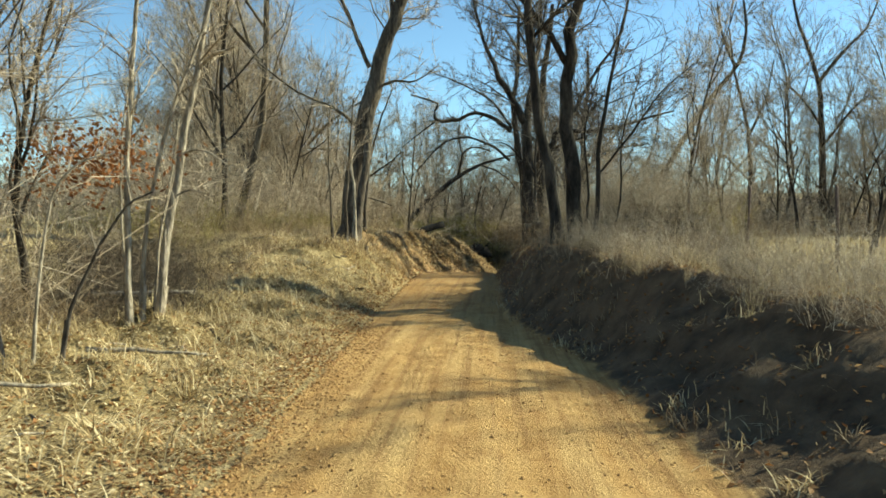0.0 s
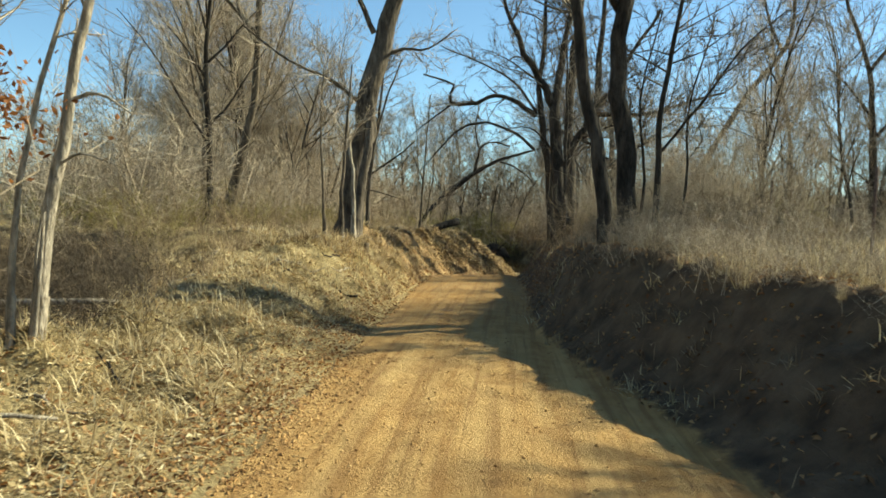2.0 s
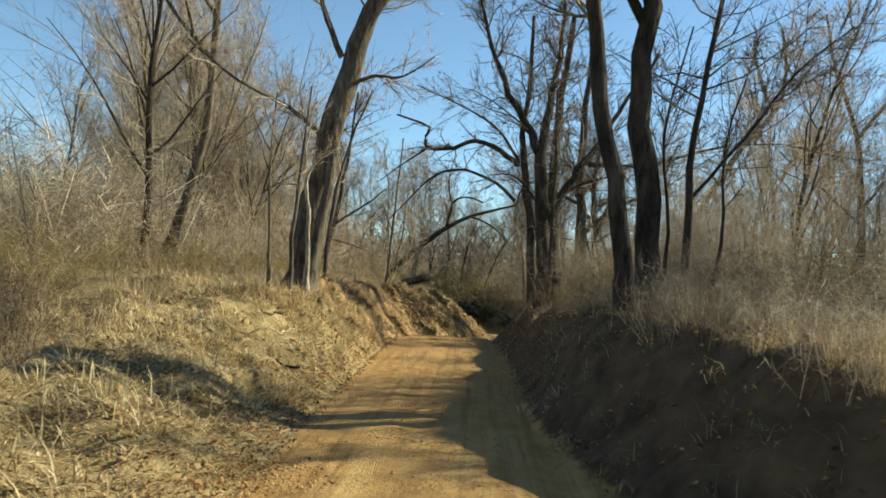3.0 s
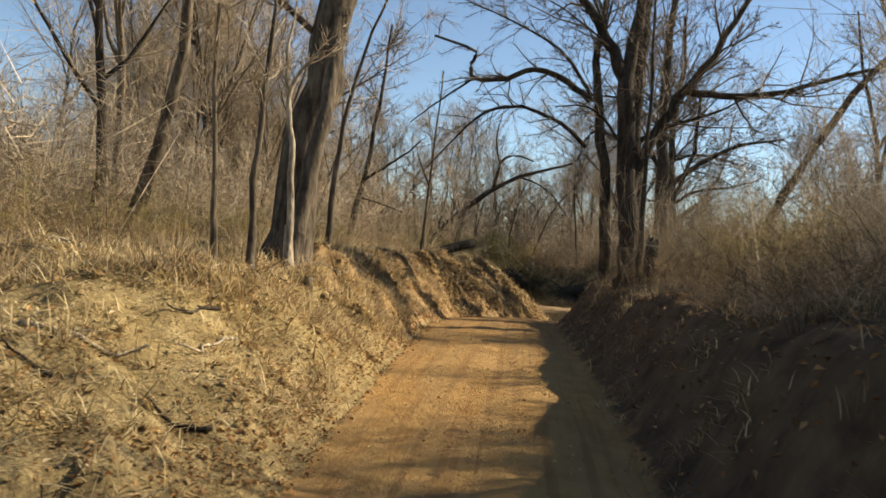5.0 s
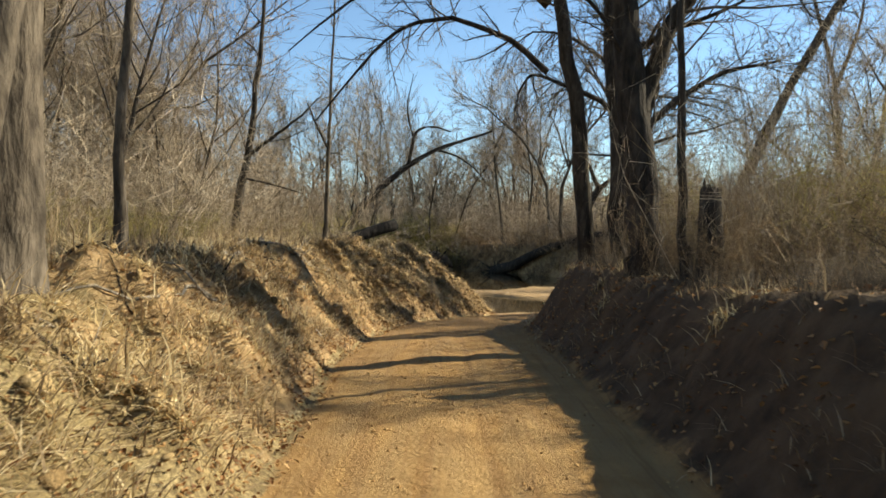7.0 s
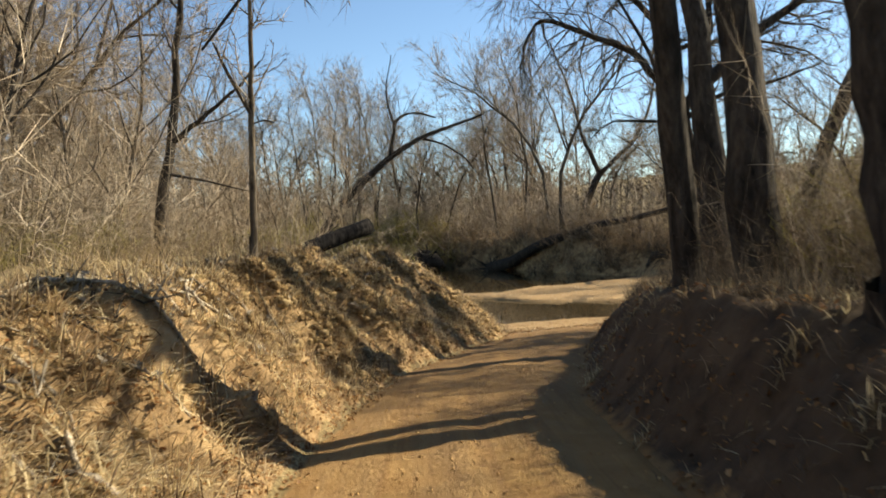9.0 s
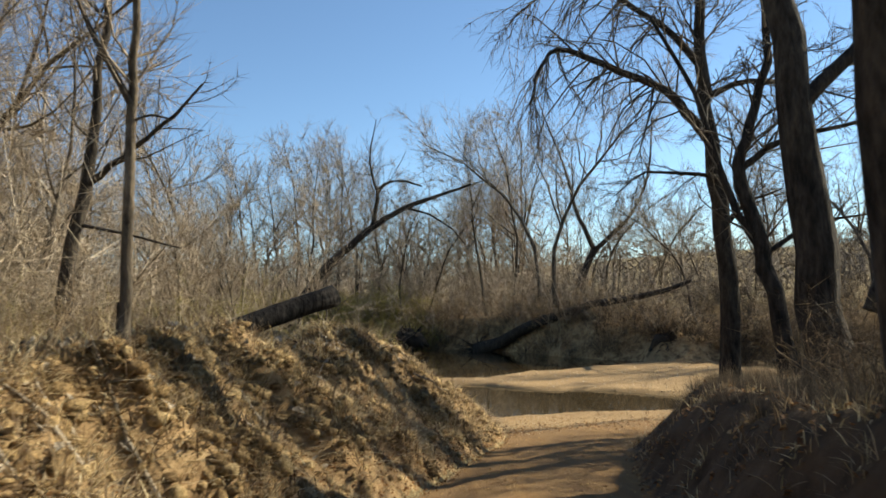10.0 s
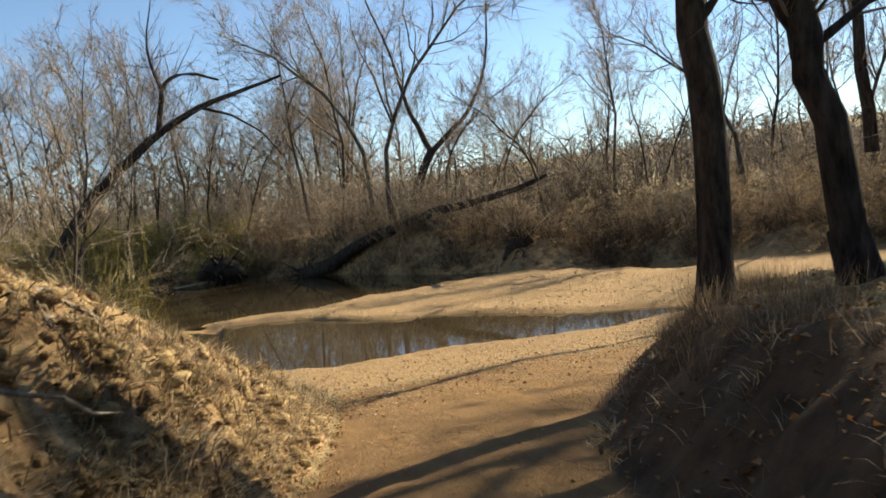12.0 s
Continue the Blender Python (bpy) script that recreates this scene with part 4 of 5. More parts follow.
# ---- the woods around ----
WOOD = []
for k, (h, r, limbs, sub, twig, first) in enumerate(((11, 0.12, 14, 7, 22, 0.22), (13, 0.15, 15, 7, 22, 0.25), (9, 0.08, 13, 6, 22, 0.18),
                                                      (14, 0.13, 14, 7, 22, 0.3), (7, 0.05, 12, 6, 20, 0.15), (10, 0.09, 13, 7, 22, 0.15))):
    t, c = bare_tree(100 + k, h, r, limbs, sub + 1, twig + 4, first, 0.12)
    WOOD.append((t.data("trunk", BARK if k % 2 else BARK_DARK), c.data("crown", TWIG)))
for k, (h, r, limbs, first) in enumerate(((12, 0.11, 14, 0.25), (14, 0.14, 15, 0.3), (10, 0.08, 13, 0.2), (13, 0.12, 14, 0.35))):
    t, c = bare_tree(120 + k, h, r, limbs, 7, 18, first, 0.2, hair=0.008, wob=0.13)
    WOOD.append((t.data("trunk", BARK if k % 2 else BARK_DARK), c.data("crown", FAR_TWIG)))
FAR_KINDS = (6, 7, 8, 9)


def wood_tree(kind, x, y, turn, size, label, group):
    z = ground_at(x, y)
    ob = thing("bare_tree", (x, y, z), label, "tree", group)
    for name, me in zip(("trunk", "crown"), WOOD[kind]):
        p = new(name, me)
        p.parent = ob
    ob.matrix_world = Matrix.Translation((x, y, z)) @ Euler((0, 0, turn)).to_matrix().to_4x4() @ Matrix.Diagonal((size, size, size, 1))
    return ob


def scatter_wood(seed, count, x0, x1, y0, y1, group, label, ok=lambda x, y: True, gap=1.6, kinds=(0, 1, 2, 3, 4, 5), sizes=(0.75, 1.2)):
    rng = np.random.default_rng(seed)
    done, tries = [], 0
    while len(done) < count and tries < 6000:
        tries += 1
        x, y = rng.uniform(x0, x1), rng.uniform(y0, y1)
        if not ok(x, y) or any((x - a) ** 2 + (y - b) ** 2 < gap * gap for a, b in done):
            continue
        done.append((x, y))
        wood_tree(int(rng.choice(kinds)), x, y, rng.uniform(0, 6.28), rng.uniform(*sizes), label, group)


def in_wood(x, y):
    """West of the road the wood ends at a meadow."""
    return x > -0.46 * (y - 3) + 1.2 and x < lerp(y, *LEFT_TOP) - (4.8 if y < 28 else 8.5)


scatter_wood(1, 46, -22, -5.2, 12, 48, "wood beside the road", "leafless tree in the wood beside the road", in_wood, 1.3)
scatter_wood(2, 9, -8.5, -5.4, 4, 12, "wood beside the road", "thin leafless tree in the roadside wood", gap=0.9, kinds=(2, 4), sizes=(0.55, 0.85))
scatter_wood(3, 28, -55, -12, 40, 95, "wood beside the road", "leafless tree in the wood beside the road", lambda x, y: x > -0.5 * y and (y < lerp(x, *CREEK_EDGE) - 2 or y > lerp(x, *FAR_BANK) + 2), 2.2, FAR_KINDS)
scatter_wood(4, 54, -32, 9, 60, 108, "wood beyond the creek", "leafless tree in the wood beyond the creek", lambda x, y: y > lerp(x, *FAR_BANK) + 1.5, 1.8, FAR_KINDS, sizes=(0.8, 1.3))
scatter_wood(10, 36, 9, 46, 56, 108, "wood beyond the creek", "thin leafless tree in the brush beyond the creek", lambda x, y: y > lerp(x, *FAR_BANK) + 4 and x < 0.9 * (y - 32) + 4, 2.2, FAR_KINDS, sizes=(0.65, 1.1))
scatter_wood(5, 34, 13, 29, 36, 53, "wood beyond the field", "leafless tree at the edge of the field", lambda x, y: x > 0.9 * (y - 32) + 4, 1.4, FAR_KINDS, sizes=(0.7, 1.1))
for tx, ty, kk, sz in ((-13.6, 76.0, 7, 1.35), (-17.6, 77.0, 9, 1.4), (-9.4, 80.5, 6, 1.3), (-21.5, 75.0, 7, 1.3), (-25.0, 80.0, 9, 1.4)):
    wood_tree(kk, tx, ty, tx, sz, "tall leafless tree on the far creek bank", "wood beyond the creek")
scatter_wood(6, 8, 22, 75, 22, 55, "wood beyond the field", "leafless tree at the edge of the field", lambda x, y: x > 34 - 0.1 * y, 2.2, FAR_KINDS)
scatter_wood(7, 7, 4.5, 9, 18, 33, "thicket beside the road", "slim leafless tree in the roadside thicket", gap=1.2, kinds=(2, 4, 5), sizes=(0.5, 0.8))
for tx, ty, kk, sz in ((11.8, 12.5, 4, 1.1), (11.0, 16.5, 2, 0.9)):
    wood_tree(kk, tx, ty, tx * 3, sz, "leafless tree standing in the field", "trees in the field")
# two trees added out of view, only for the shadows they cast
scatter_wood(9, 2, 6.4, 10.5, 36, 40, "thicket beside the road", "slim leafless tree in the roadside thicket", gap=1.0, kinds=(0, 2, 5), sizes=(0.6, 0.9))
scatter_wood(8, 12, -12, -5, 46, 60, "wood beside the creek", "slim leafless tree beside the creek", lambda x, y: y < 58, 1.6, kinds=(2, 4, 5))


def far_woods():
    """The wooded hills: thousands of bare crowns, each a few strokes."""
    rng = np.random.default_rng(77)
    b = Build()
    n = 3000
    y = 104 + 370 * rng.random(n) ** 1.7
    x = rng.uniform(-0.75, 0.75, n) * y
    zs = land(x, y)[0]
    for x, y, z in zip(x, y, zs):
        h = rng.uniform(6, 12) * (1 - 0.3 * smooth(5, 25, x))
        top = np.array((x + rng.normal(0, 1.4), y, z + h))
        b.spike((x, y, z), top, 0.11)
        k = 14
        f = rng.uniform(0.1, 0.85, k)[:, None]
        p = np.array((x, y, z)) * (1 - f) + top * f
        d = np.stack([rng.normal(0, 1, k), rng.normal(0, 1, k), rng.uniform(0.2, 1.3, k)], 1)
        d /= np.linalg.norm(d, axis=1)[:, None]
        b.slivers(p, p + d * (h * rng.uniform(0.2, 0.45, k))[:, None], 0.07)
    tagged(part("far_woods", b, HILL_TWIG), "leafless woods on the hills beyond the creek", "woods", kind="stuff")


far_woods()


# ---- brush ----
def bush_shape(seed, stems, spread, sub, r=0.006, tangle=0.35, near=True):
    """Arching canes, one metre high, with side twigs."""
    rng = np.random.default_rng(seed)
    b = Build()
    for _ in range(stems):
        a, s = rng.uniform(0, 6.28), spread * rng.random()
        p = np.array((0.5 * s * math.cos(a), 0.5 * s * math.sin(a), -0.05))
        d = unit(np.array((math.cos(a) * s + tangle * rng.standard_normal(), math.sin(a) * s + tangle * rng.standard_normal(), 1)))
        h = rng.uniform(0.45, 1.1)
        q = p + d * h
        b.spike(p, q, r, 0.14 * h * rng.standard_normal(3) if near else None)
        f = rng.uniform(0.15, 0.95, sub)
        p2 = p + (q - p) * f[:, None]
        d2 = d[None] * 0.4 + rng.standard_normal((sub, 3)) * 0.75
        d2 /= np.linalg.norm(d2, axis=1)[:, None]
        b.slivers(p2, p2 + d2 * (h * rng.uniform(0.12, 0.42, sub))[:, None], r * 0.6)
    return np.concatenate(b.v), b.f


BUSHES = [bush_shape(200 + k, 18, 0.9, 18, 0.0034, 0.55) for k in range(6)]
FAR_BUSHES = [bush_shape(210 + k, 20, 0.9, 15, 0.008, 0.4, False) for k in range(6)]
FAR_POLES = [bush_shape(220 + k, 10, 0.6, 34, 0.0045, 0.25, False) for k in range(6)]
POLES = [bush_shape(230 + k, 11, 0.7, 36, 0.0026, 0.36) for k in range(6)]
VINES = [bush_shape(240 + k, 16, 0.85, 58, 0.0021, 0.6) for k in range(6)]
TUFTS = [bush_shape(260 + k, 34, 0.75, 0, 0.007, 0.2, False) for k in range(5)]


def brush(name, seed, count, spot, sizes, mat, label, category="brush", shapes=None, wide=(0.8, 1.4)):
    """A stretch of thicket: many bushes in one mesh. spot(rng) gives a place or None."""
    shapes = shapes or BUSHES
    rng = np.random.default_rng(seed)
    xy = []
    while len(xy) < count:
        p = spot(rng)
        if p is not None:
            xy.append(p)
    z = land(np.array([p[0] for p in xy]), np.array([p[1] for p in xy]))[0]
    vs, fs, n = [], [], 0
    for (x, y), zz in zip(xy, z):
        v, f = shapes[int(rng.integers(len(shapes)))]
        a, s = rng.uniform(0, 6.28), rng.uniform(*sizes)
        w = s * rng.uniform(*wide)
        ca, sa = math.cos(a) * w, math.sin(a) * w
        vs.append(np.stack([v[:, 0] * ca - v[:, 1] * sa + x, v[:, 0] * sa + v[:, 1] * ca + y, v[:, 2] * s + zz], 1))
        fs.extend([tuple(i + n for i in face) for face in f])
        n += len(v)
    b = Build()
    b.v, b.f, b.n = vs, fs, n
    return tagged(part(name, b, mat), label, category, kind="stuff")


def box_spot(x0, x1, y0, y1, ok=lambda x, y: True):
    def spot(rng):
        x, y = rng.uniform(x0, x1), rng.uniform(y0, y1)
        return (x, y) if ok(x, y) else None
    return spot


past_bank = lambda x, y: y - lerp(x, *FAR_BANK)
behind = lambda x, y: x < lerp(y, *LEFT_TOP) - 1.4 and x > -0.55 * (y - 3) - 1.5
brush("thicket", 301, 170, box_spot(-24, -4.8, 11, 50, behind), (0.6, 1.4), BRUSH, "dry tangled brush under the roadside wood")
brush("thicket", 332, 130, box_spot(-24, -6.2, 14, 50, lambda x, y: behind(x, y) and x < lerp(y, *LEFT_TOP) - 3.2), (0.7, 1.7), SHADE_BRUSH, "tangled undergrowth in the roadside wood, toned dark for shade")
brush("sapling_thicket", 311, 150, box_spot(-24, -6, 14, 50, lambda x, y: x < lerp(y, *LEFT_TOP) - 4.5 and behind(x, y)), (2.2, 5.0), TWIG, "thin grey saplings under the roadside wood", shapes=POLES)


def in_hollow(rng):
    f = rng.random()
    return (-5.1 - 3.9 * f + rng.normal(0, 0.6), 10.6 + 7.8 * f + rng.normal(0, 0.7))


# brush in the hollow, its dark colour standing in for the shadow there
brush("thicket", 330, 170, in_hollow, (0.35, 1.1), SHADE_BRUSH, "dead brush heaped in the hollow beside the road, toned dark for shade")
brush("thicket", 331, 110, box_spot(-14, 26, 44, 92, lambda x, y: -0.6 < past_bank(x, y) < 1.6), (0.7, 1.9), SHADE_BRUSH, "dead brush overhanging the creek, toned dark for shade", shapes=FAR_BUSHES)
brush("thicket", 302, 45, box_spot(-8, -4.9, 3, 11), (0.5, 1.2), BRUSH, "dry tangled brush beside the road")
brush("thicket", 333, 55, box_spot(-9, -5.1, 6, 12), (0.5, 1.2), SHADE_BRUSH, "tangled brush behind the pale saplings, toned dark for shade")
brush("sapling_thicket", 312, 34, box_spot(-9, -5.4, 4, 9.5), (1.6, 3.6), TWIG, "thin grey saplings beside the road", shapes=POLES)
thick_r = lambda x, y: x > lerp(y, *RIGHT_TOP) + 0.7 and x < 1.6 + 0.32 * (y - 10) and y < 34
brush("thicket", 303, 230, box_spot(1.3, 10, 12, 39, thick_r), (0.5, 1.25), BRUSH, "dry brush between the road and the field")
brush("sapling_thicket", 313, 46, box_spot(4.5, 9, 16, 30, thick_r), (1.6, 3.2), TWIG, "thin grey saplings between the road and the field", shapes=POLES)
# brush added outside the view to block sun from the right bank
brush("thicket", 319, 60, box_spot(7.5, 13, 33, 45, lambda x, y: x > 0.95 * (y - 33.5) + 0.8), (0.7, 1.4), BRUSH, "unseen dry brush added to shade the bank above the creek")
brush("thicket", 309, 150, box_spot(-12, 34, 44, 92, lambda x, y: -0.3 < past_bank(x, y) < 2.6), (0.8, 1.9), BRUSH, "dense dry brush along the water", shapes=FAR_BUSHES)
brush("thicket", 304, 190, box_spot(-36, 36, 44, 110, lambda x, y: 0.3 < past_bank(x, y) < 8), (1.0, 2.8), BRUSH, "dry brush on the far creek bank", shapes=FAR_BUSHES)
brush("thicket", 335, 190, box_spot(7, 42, 44, 90, lambda x, y: 0.2 < past_bank(x, y) < 15), (1.0, 2.6), SHADE_BRUSH, "dark scrub beyond the gravel bar", shapes=FAR_BUSHES)
brush("sapling_thicket", 334, 90, box_spot(7, 45, 48, 100, lambda x, y: 1.0 < past_bank(x, y) < 14), (1.6, 3.4), FAR_TWIG, "low grey scrub beyond the gravel bar", shapes=FAR_POLES)
brush("sapling_thicket", 314, 120, box_spot(-40, 9, 60, 115, lambda x, y: 1.0 < past_bank(x, y) < 14), (2.2, 5.5), FAR_TWIG, "thin grey saplings on the far creek bank", shapes=FAR_POLES)
brush("evergreen_brush", 305, 150, box_spot(-24, 0, 60, 98, lambda x, y: -0.5 < past_bank(x, y) < 6), (1.6, 3.4), GREEN_BRUSH, "olive green brush on the far creek bank", shapes=FAR_BUSHES)
brush("thicket", 306, 100, box_spot(8, 50, 34, 56, lambda x, y: x > 0.9 * (y - 32) + 3 and x > 13), (1.0, 2.4), BRUSH, "dry brush at the far edge of the field", shapes=FAR_BUSHES)
brush("sapling_thicket", 316, 70, box_spot(10, 50, 36, 56, lambda x, y: x > 0.9 * (y - 32) + 3 and x > 12), (2.5, 6.0), FAR_TWIG, "thin grey saplings at the far edge of the field", shapes=FAR_POLES)
brush("evergreen_brush", 307, 90, box_spot(-14, -4, 40, 60, lambda x, y: x < lerp(y, *LEFT_TOP) - 2.5 and y < 57), (0.8, 1.8), GREEN_BRUSH, "brush with olive leaves behind the bank")
brush("sapling_thicket", 324, 40, box_spot(-45, 12, 88, 116, lambda x, y: past_bank(x, y) > 2), (4.0, 8.0), FAR_TWIG, "grey saplings on the slope behind the creek", shapes=FAR_POLES)
brush("evergreen_brush", 325, 22, box_spot(-4.6, -2.2, 45.4, 47.8), (2.0, 3.2), GREEN_BRUSH, "tall olive bush beside the creek", wide=(0.4, 0.6))
brush("evergreen_brush", 322, 90, box_spot(-15, -5.6, 14, 42, lambda x, y: behind(x, y) and x < lerp(y, *LEFT_TOP) - 2.6), (0.7, 1.5), GREEN_BRUSH, "olive green undergrowth in the roadside wood")
# brambles in the darker copy, which paints in the bank's shade
brush("thicket", 323, 150, box_spot(1.6, 5.5, 14, 32, lambda x, y: 0.3 < x - lerp(y, *RIGHT_TOP) < 3.2), (0.5, 1.3), SHADE_BRUSH, "matted brambles along the shaded bank, toned dark for its shade", wide=(0.7, 1.1))


# ---- grass, litter and sticks ----
def blades(name, seed, count, spot, length, mat, label, category="grass", flat=0.35, width=0.004):
    rng = np.random.default_rng(seed)
    xy = []
    while len(xy) < count:
        p = spot(rng)
        if p is not None:
            xy.append(p)
    xy = np.array(xy)
    z = land(xy[:, 0], xy[:, 1])[0]
    n = len(xy)
    a = rng.uniform(0, 2 * math.pi, n)
    ln = rng.uniform(*length, n)
    up = np.clip(rng.normal(1 - flat, 0.3, n), 0.05, 1)
    out = np.sqrt(1 - np.minimum(up, 0.999) ** 2)
    d = np.stack([np.cos(a) * out, np.sin(a) * out, up], 1)
    side = np.stack([-np.sin(a), np.cos(a), np.zeros(n)], 1) * width
    p = np.stack([xy[:, 0], xy[:, 1], z - 0.01], 1)
    m = p + d * ln[:, None] * 0.55
    q = p + d * ln[:, None] + np.stack([np.cos(a), np.sin(a), -0.6 * np.ones(n)], 1) * ln[:, None] * 0.18
    v = np.stack([p - side, p + side, m + side * 0.8, m - side * 0.8, q], 1).reshape(-1, 3)
    i = np.arange(n)[:, None] * 5
    f = [tuple(r) for r in (i + [0, 1, 2, 3]).tolist()] + [tuple(r) for r in (i + [3, 2, 4]).tolist()]
    b = Build()
    b.v, b.f, b.n = [v], f, len(v)
    return tagged(part(name, b, mat, smooth=False), label, category, kind="stuff")


def clustered(spot, again=0.92, wide=0.06):
    """Most blades stand in tufts."""
    last = [None]

    def pick(rng):
        if last[0] is None or rng.random() > again:
            last[0] = spot(rng)
            return last[0]
        if last[0] is None:
            return None
        return (last[0][0] + rng.normal(0, wide), last[0][1] + rng.normal(0, wide))
    return pick


mat_x, mat_y = np.meshgrid(np.arange(240) / 16 - 9, np.arange(900) / 16 - 1)
MATS = grain(mat_x, mat_y, 1.3, 21) + 0.6 * grain(mat_x, mat_y, 3.1, 22)


def patchy(x, y, rng):
    """Grass lies in mats, with bare earth between."""
    g = MATS[min(max(int((y + 1) * 16), 0), 899), min(max(int((x + 9) * 16), 0), 239)]
    return g > -0.15 or rng.random() < 0.3


def verge(rng):
    y = 2.5 + 44 * rng.random() ** 1.15
    x0, x1 = lerp(y, *LEFT_TOP) - 2.0, lerp(y, *LEFT_TOE) - 0.2
    x = x1 - (x1 - x0) * rng.random() ** 0.9
    return (x, y) if patchy(x, y, rng) and (y < 27 or rng.random() < 0.5) else None


def right_verge(rng):
    y = 3.5 + 40 * rng.random()
    x0 = lerp(y, *RIGHT_TOE) - 0.05
    return (rng.uniform(x0, lerp(y, *RIGHT_TOP) + 1.6), y)


blades("dry_grass", 401, 48000, verge, (0.08, 0.26), STRAW, "flattened straw-coloured grass on the cut bank", flat=0.88, width=0.006)
blades("dry_grass", 411, 34000, clustered(verge), (0.12, 0.4), STRAW, "tufts of straw-coloured grass on the cut bank", flat=0.55, width=0.005)


def steep_bank(rng):
    y = 17 + 28 * rng.random()
    x0, x1 = lerp(y, *LEFT_TOP) - 0.6, lerp(y, *LEFT_TOE) - 0.12
    x = rng.uniform(x0, x1)
    return (x, y) if patchy(x, y, rng) else None


blades("dry_grass", 412, 18000, clustered(steep_bank, 0.9, 0.07), (0.1, 0.32), STRAW, "matted straw and roots hanging on the steep bank", flat=0.75, width=0.005)
blades("dry_grass", 413, 20000, clustered(steep_bank, 0.93, 0.09), (0.12, 0.36), BRUSH, "brown matted grass on the steep bank", flat=0.6, width=0.006)
def creek_bank(rng):
    y = 30 + 13 * rng.random()
    x = rng.uniform(lerp(y, *LEFT_TOP) - 0.3, lerp(y, *LEFT_TOE) - 0.08)
    return (x, y) if patchy(x, y, rng) else None


blades("dry_grass", 414, 20000, clustered(creek_bank, 0.95, 0.07), (0.07, 0.24), BRUSH, "matted brown grass and roots on the bank above the creek", flat=0.7, width=0.006)
blades("dry_grass", 415, 6000, clustered(creek_bank, 0.95, 0.05), (0.06, 0.2), STRAW, "pale straw tufts on the bank above the creek", flat=0.6, width=0.005)
blades("dry_grass", 402, 9000, clustered(right_verge), (0.07, 0.24), BRUSH, "dry grass on the shaded bank", flat=0.45)
blades("dry_grass", 416, 5000, clustered(right_verge, 0.95, 0.06), (0.07, 0.22), STRAW, "pale tufts of grass on the shaded bank", flat=0.5, width=0.005)
blades("field_grass", 403, 30000, box_spot(3.6, 40, 6, 48, lambda x, y: x > 3.2 + 0.25 * max(0, y - 10)), (0.18, 0.42), STRAW, "tall pale grass of the field", flat=0.15, width=0.009)
blades("field_grass", 404, 9000, box_spot(-40, -9, 8, 60, lambda x, y: x < -0.5 * (y - 3) - 1.5), (0.3, 0.7), STRAW, "pale grass of the meadow beyond the wood", flat=0.15, width=0.012)
brush("thicket", 308, 60, box_spot(2.1, 4.6, 14.8, 21), (0.7, 1.3), SHADE_BRUSH, "tangled brambles climbing between the roadside trees, toned dark for shade")
brush("vine_thicket", 318, 18, box_spot(1.9, 4.3, 15.6, 19.5), (2.6, 4.4), TWIG, "tall tangle of tan vines and saplings between the roadside trees", shapes=VINES, wide=(0.25, 0.5))
brush("vine_thicket", 326, 12, box_spot(2.2, 4.4, 15.5, 20.5), (1.4, 2.4), TWIG, "tangled tan vines beside the field", shapes=VINES, wide=(0.5, 0.8))
brush("vine_thicket", 329, 10, box_spot(1.3, 2.2, 24.2, 25.6), (0.8, 1.5), BRUSH, "dark matted vines over the broken snag", shapes=VINES, wide=(0.4, 0.6))
brush("vine_thicket", 327, 14, box_spot(1.6, 3.2, 24.5, 31), (1.8, 3.2), TWIG, "tangled vines around the trees above the creek", shapes=VINES, wide=(0.3, 0.5))
brush("evergreen_brush", 336, 70, box_spot(2.4, 7.0, 21, 31), (1.0, 2.2), GREEN_BRUSH, "olive brambles among the trees above the creek", wide=(0.45, 0.8))
brush("thicket", 321, 110, box_spot(2.7, 7.5, 23, 31), (1.0, 2.3), BRUSH, "tall matted brambles between the trees above the creek", wide=(0.45, 0.8))
# crest weeds darkened by colour where the bank lies in shade
brush("tall_weeds", 407, 260, box_spot(1.0, 3.8, 11, 36, lambda x, y: -0.25 < x - lerp(y, *RIGHT_TOP) < 0.9), (0.2, 0.45), SHADE_BRUSH, "dry weeds along the shaded crest of the bank, toned dark for shade", "weeds", TUFTS, (0.5, 1.0))
brush("tall_weeds", 408, 130, box_spot(2.3, 9.5, 35, 45, lambda x, y: -0.7 < x - lerp(y, *RIGHT_TOP) < 0.9), (0.25, 0.5), BRUSH, "dry weeds along the bank above the gravel", "weeds", TUFTS, (0.5, 1.0))
brush("thicket", 328, 130, box_spot(1.2, 5.6, 5, 18, lambda x, y: lerp(y, *RIGHT_TOP) - 0.3 < x < lerp(y, *RIGHT_TOP) + 1.6), (0.4, 0.95), TWIG, "grey tangled brush along the field fence", wide=(0.6, 1.0))
brush("tall_weeds", 405, 170, box_spot(1.2, 5.6, 5, 18, lambda x, y: lerp(y, *RIGHT_TOP) - 0.25 < x < lerp(y, *RIGHT_TOP) + 2.2), (0.2, 0.5), STRAW, "tall dry weeds along the field fence", "weeds", TUFTS, (0.3, 0.6))
brush("tall_weeds", 406, 170, box_spot(-7, -3.6, 10, 40, lambda x, y: lerp(y, *LEFT_TOP) - 2.4 < x < lerp(y, *LEFT_TOP) - 0.2), (0.3, 0.75), BRUSH, "dry weeds along the crest of the bank", "weeds", TUFTS, (0.5, 1.0))


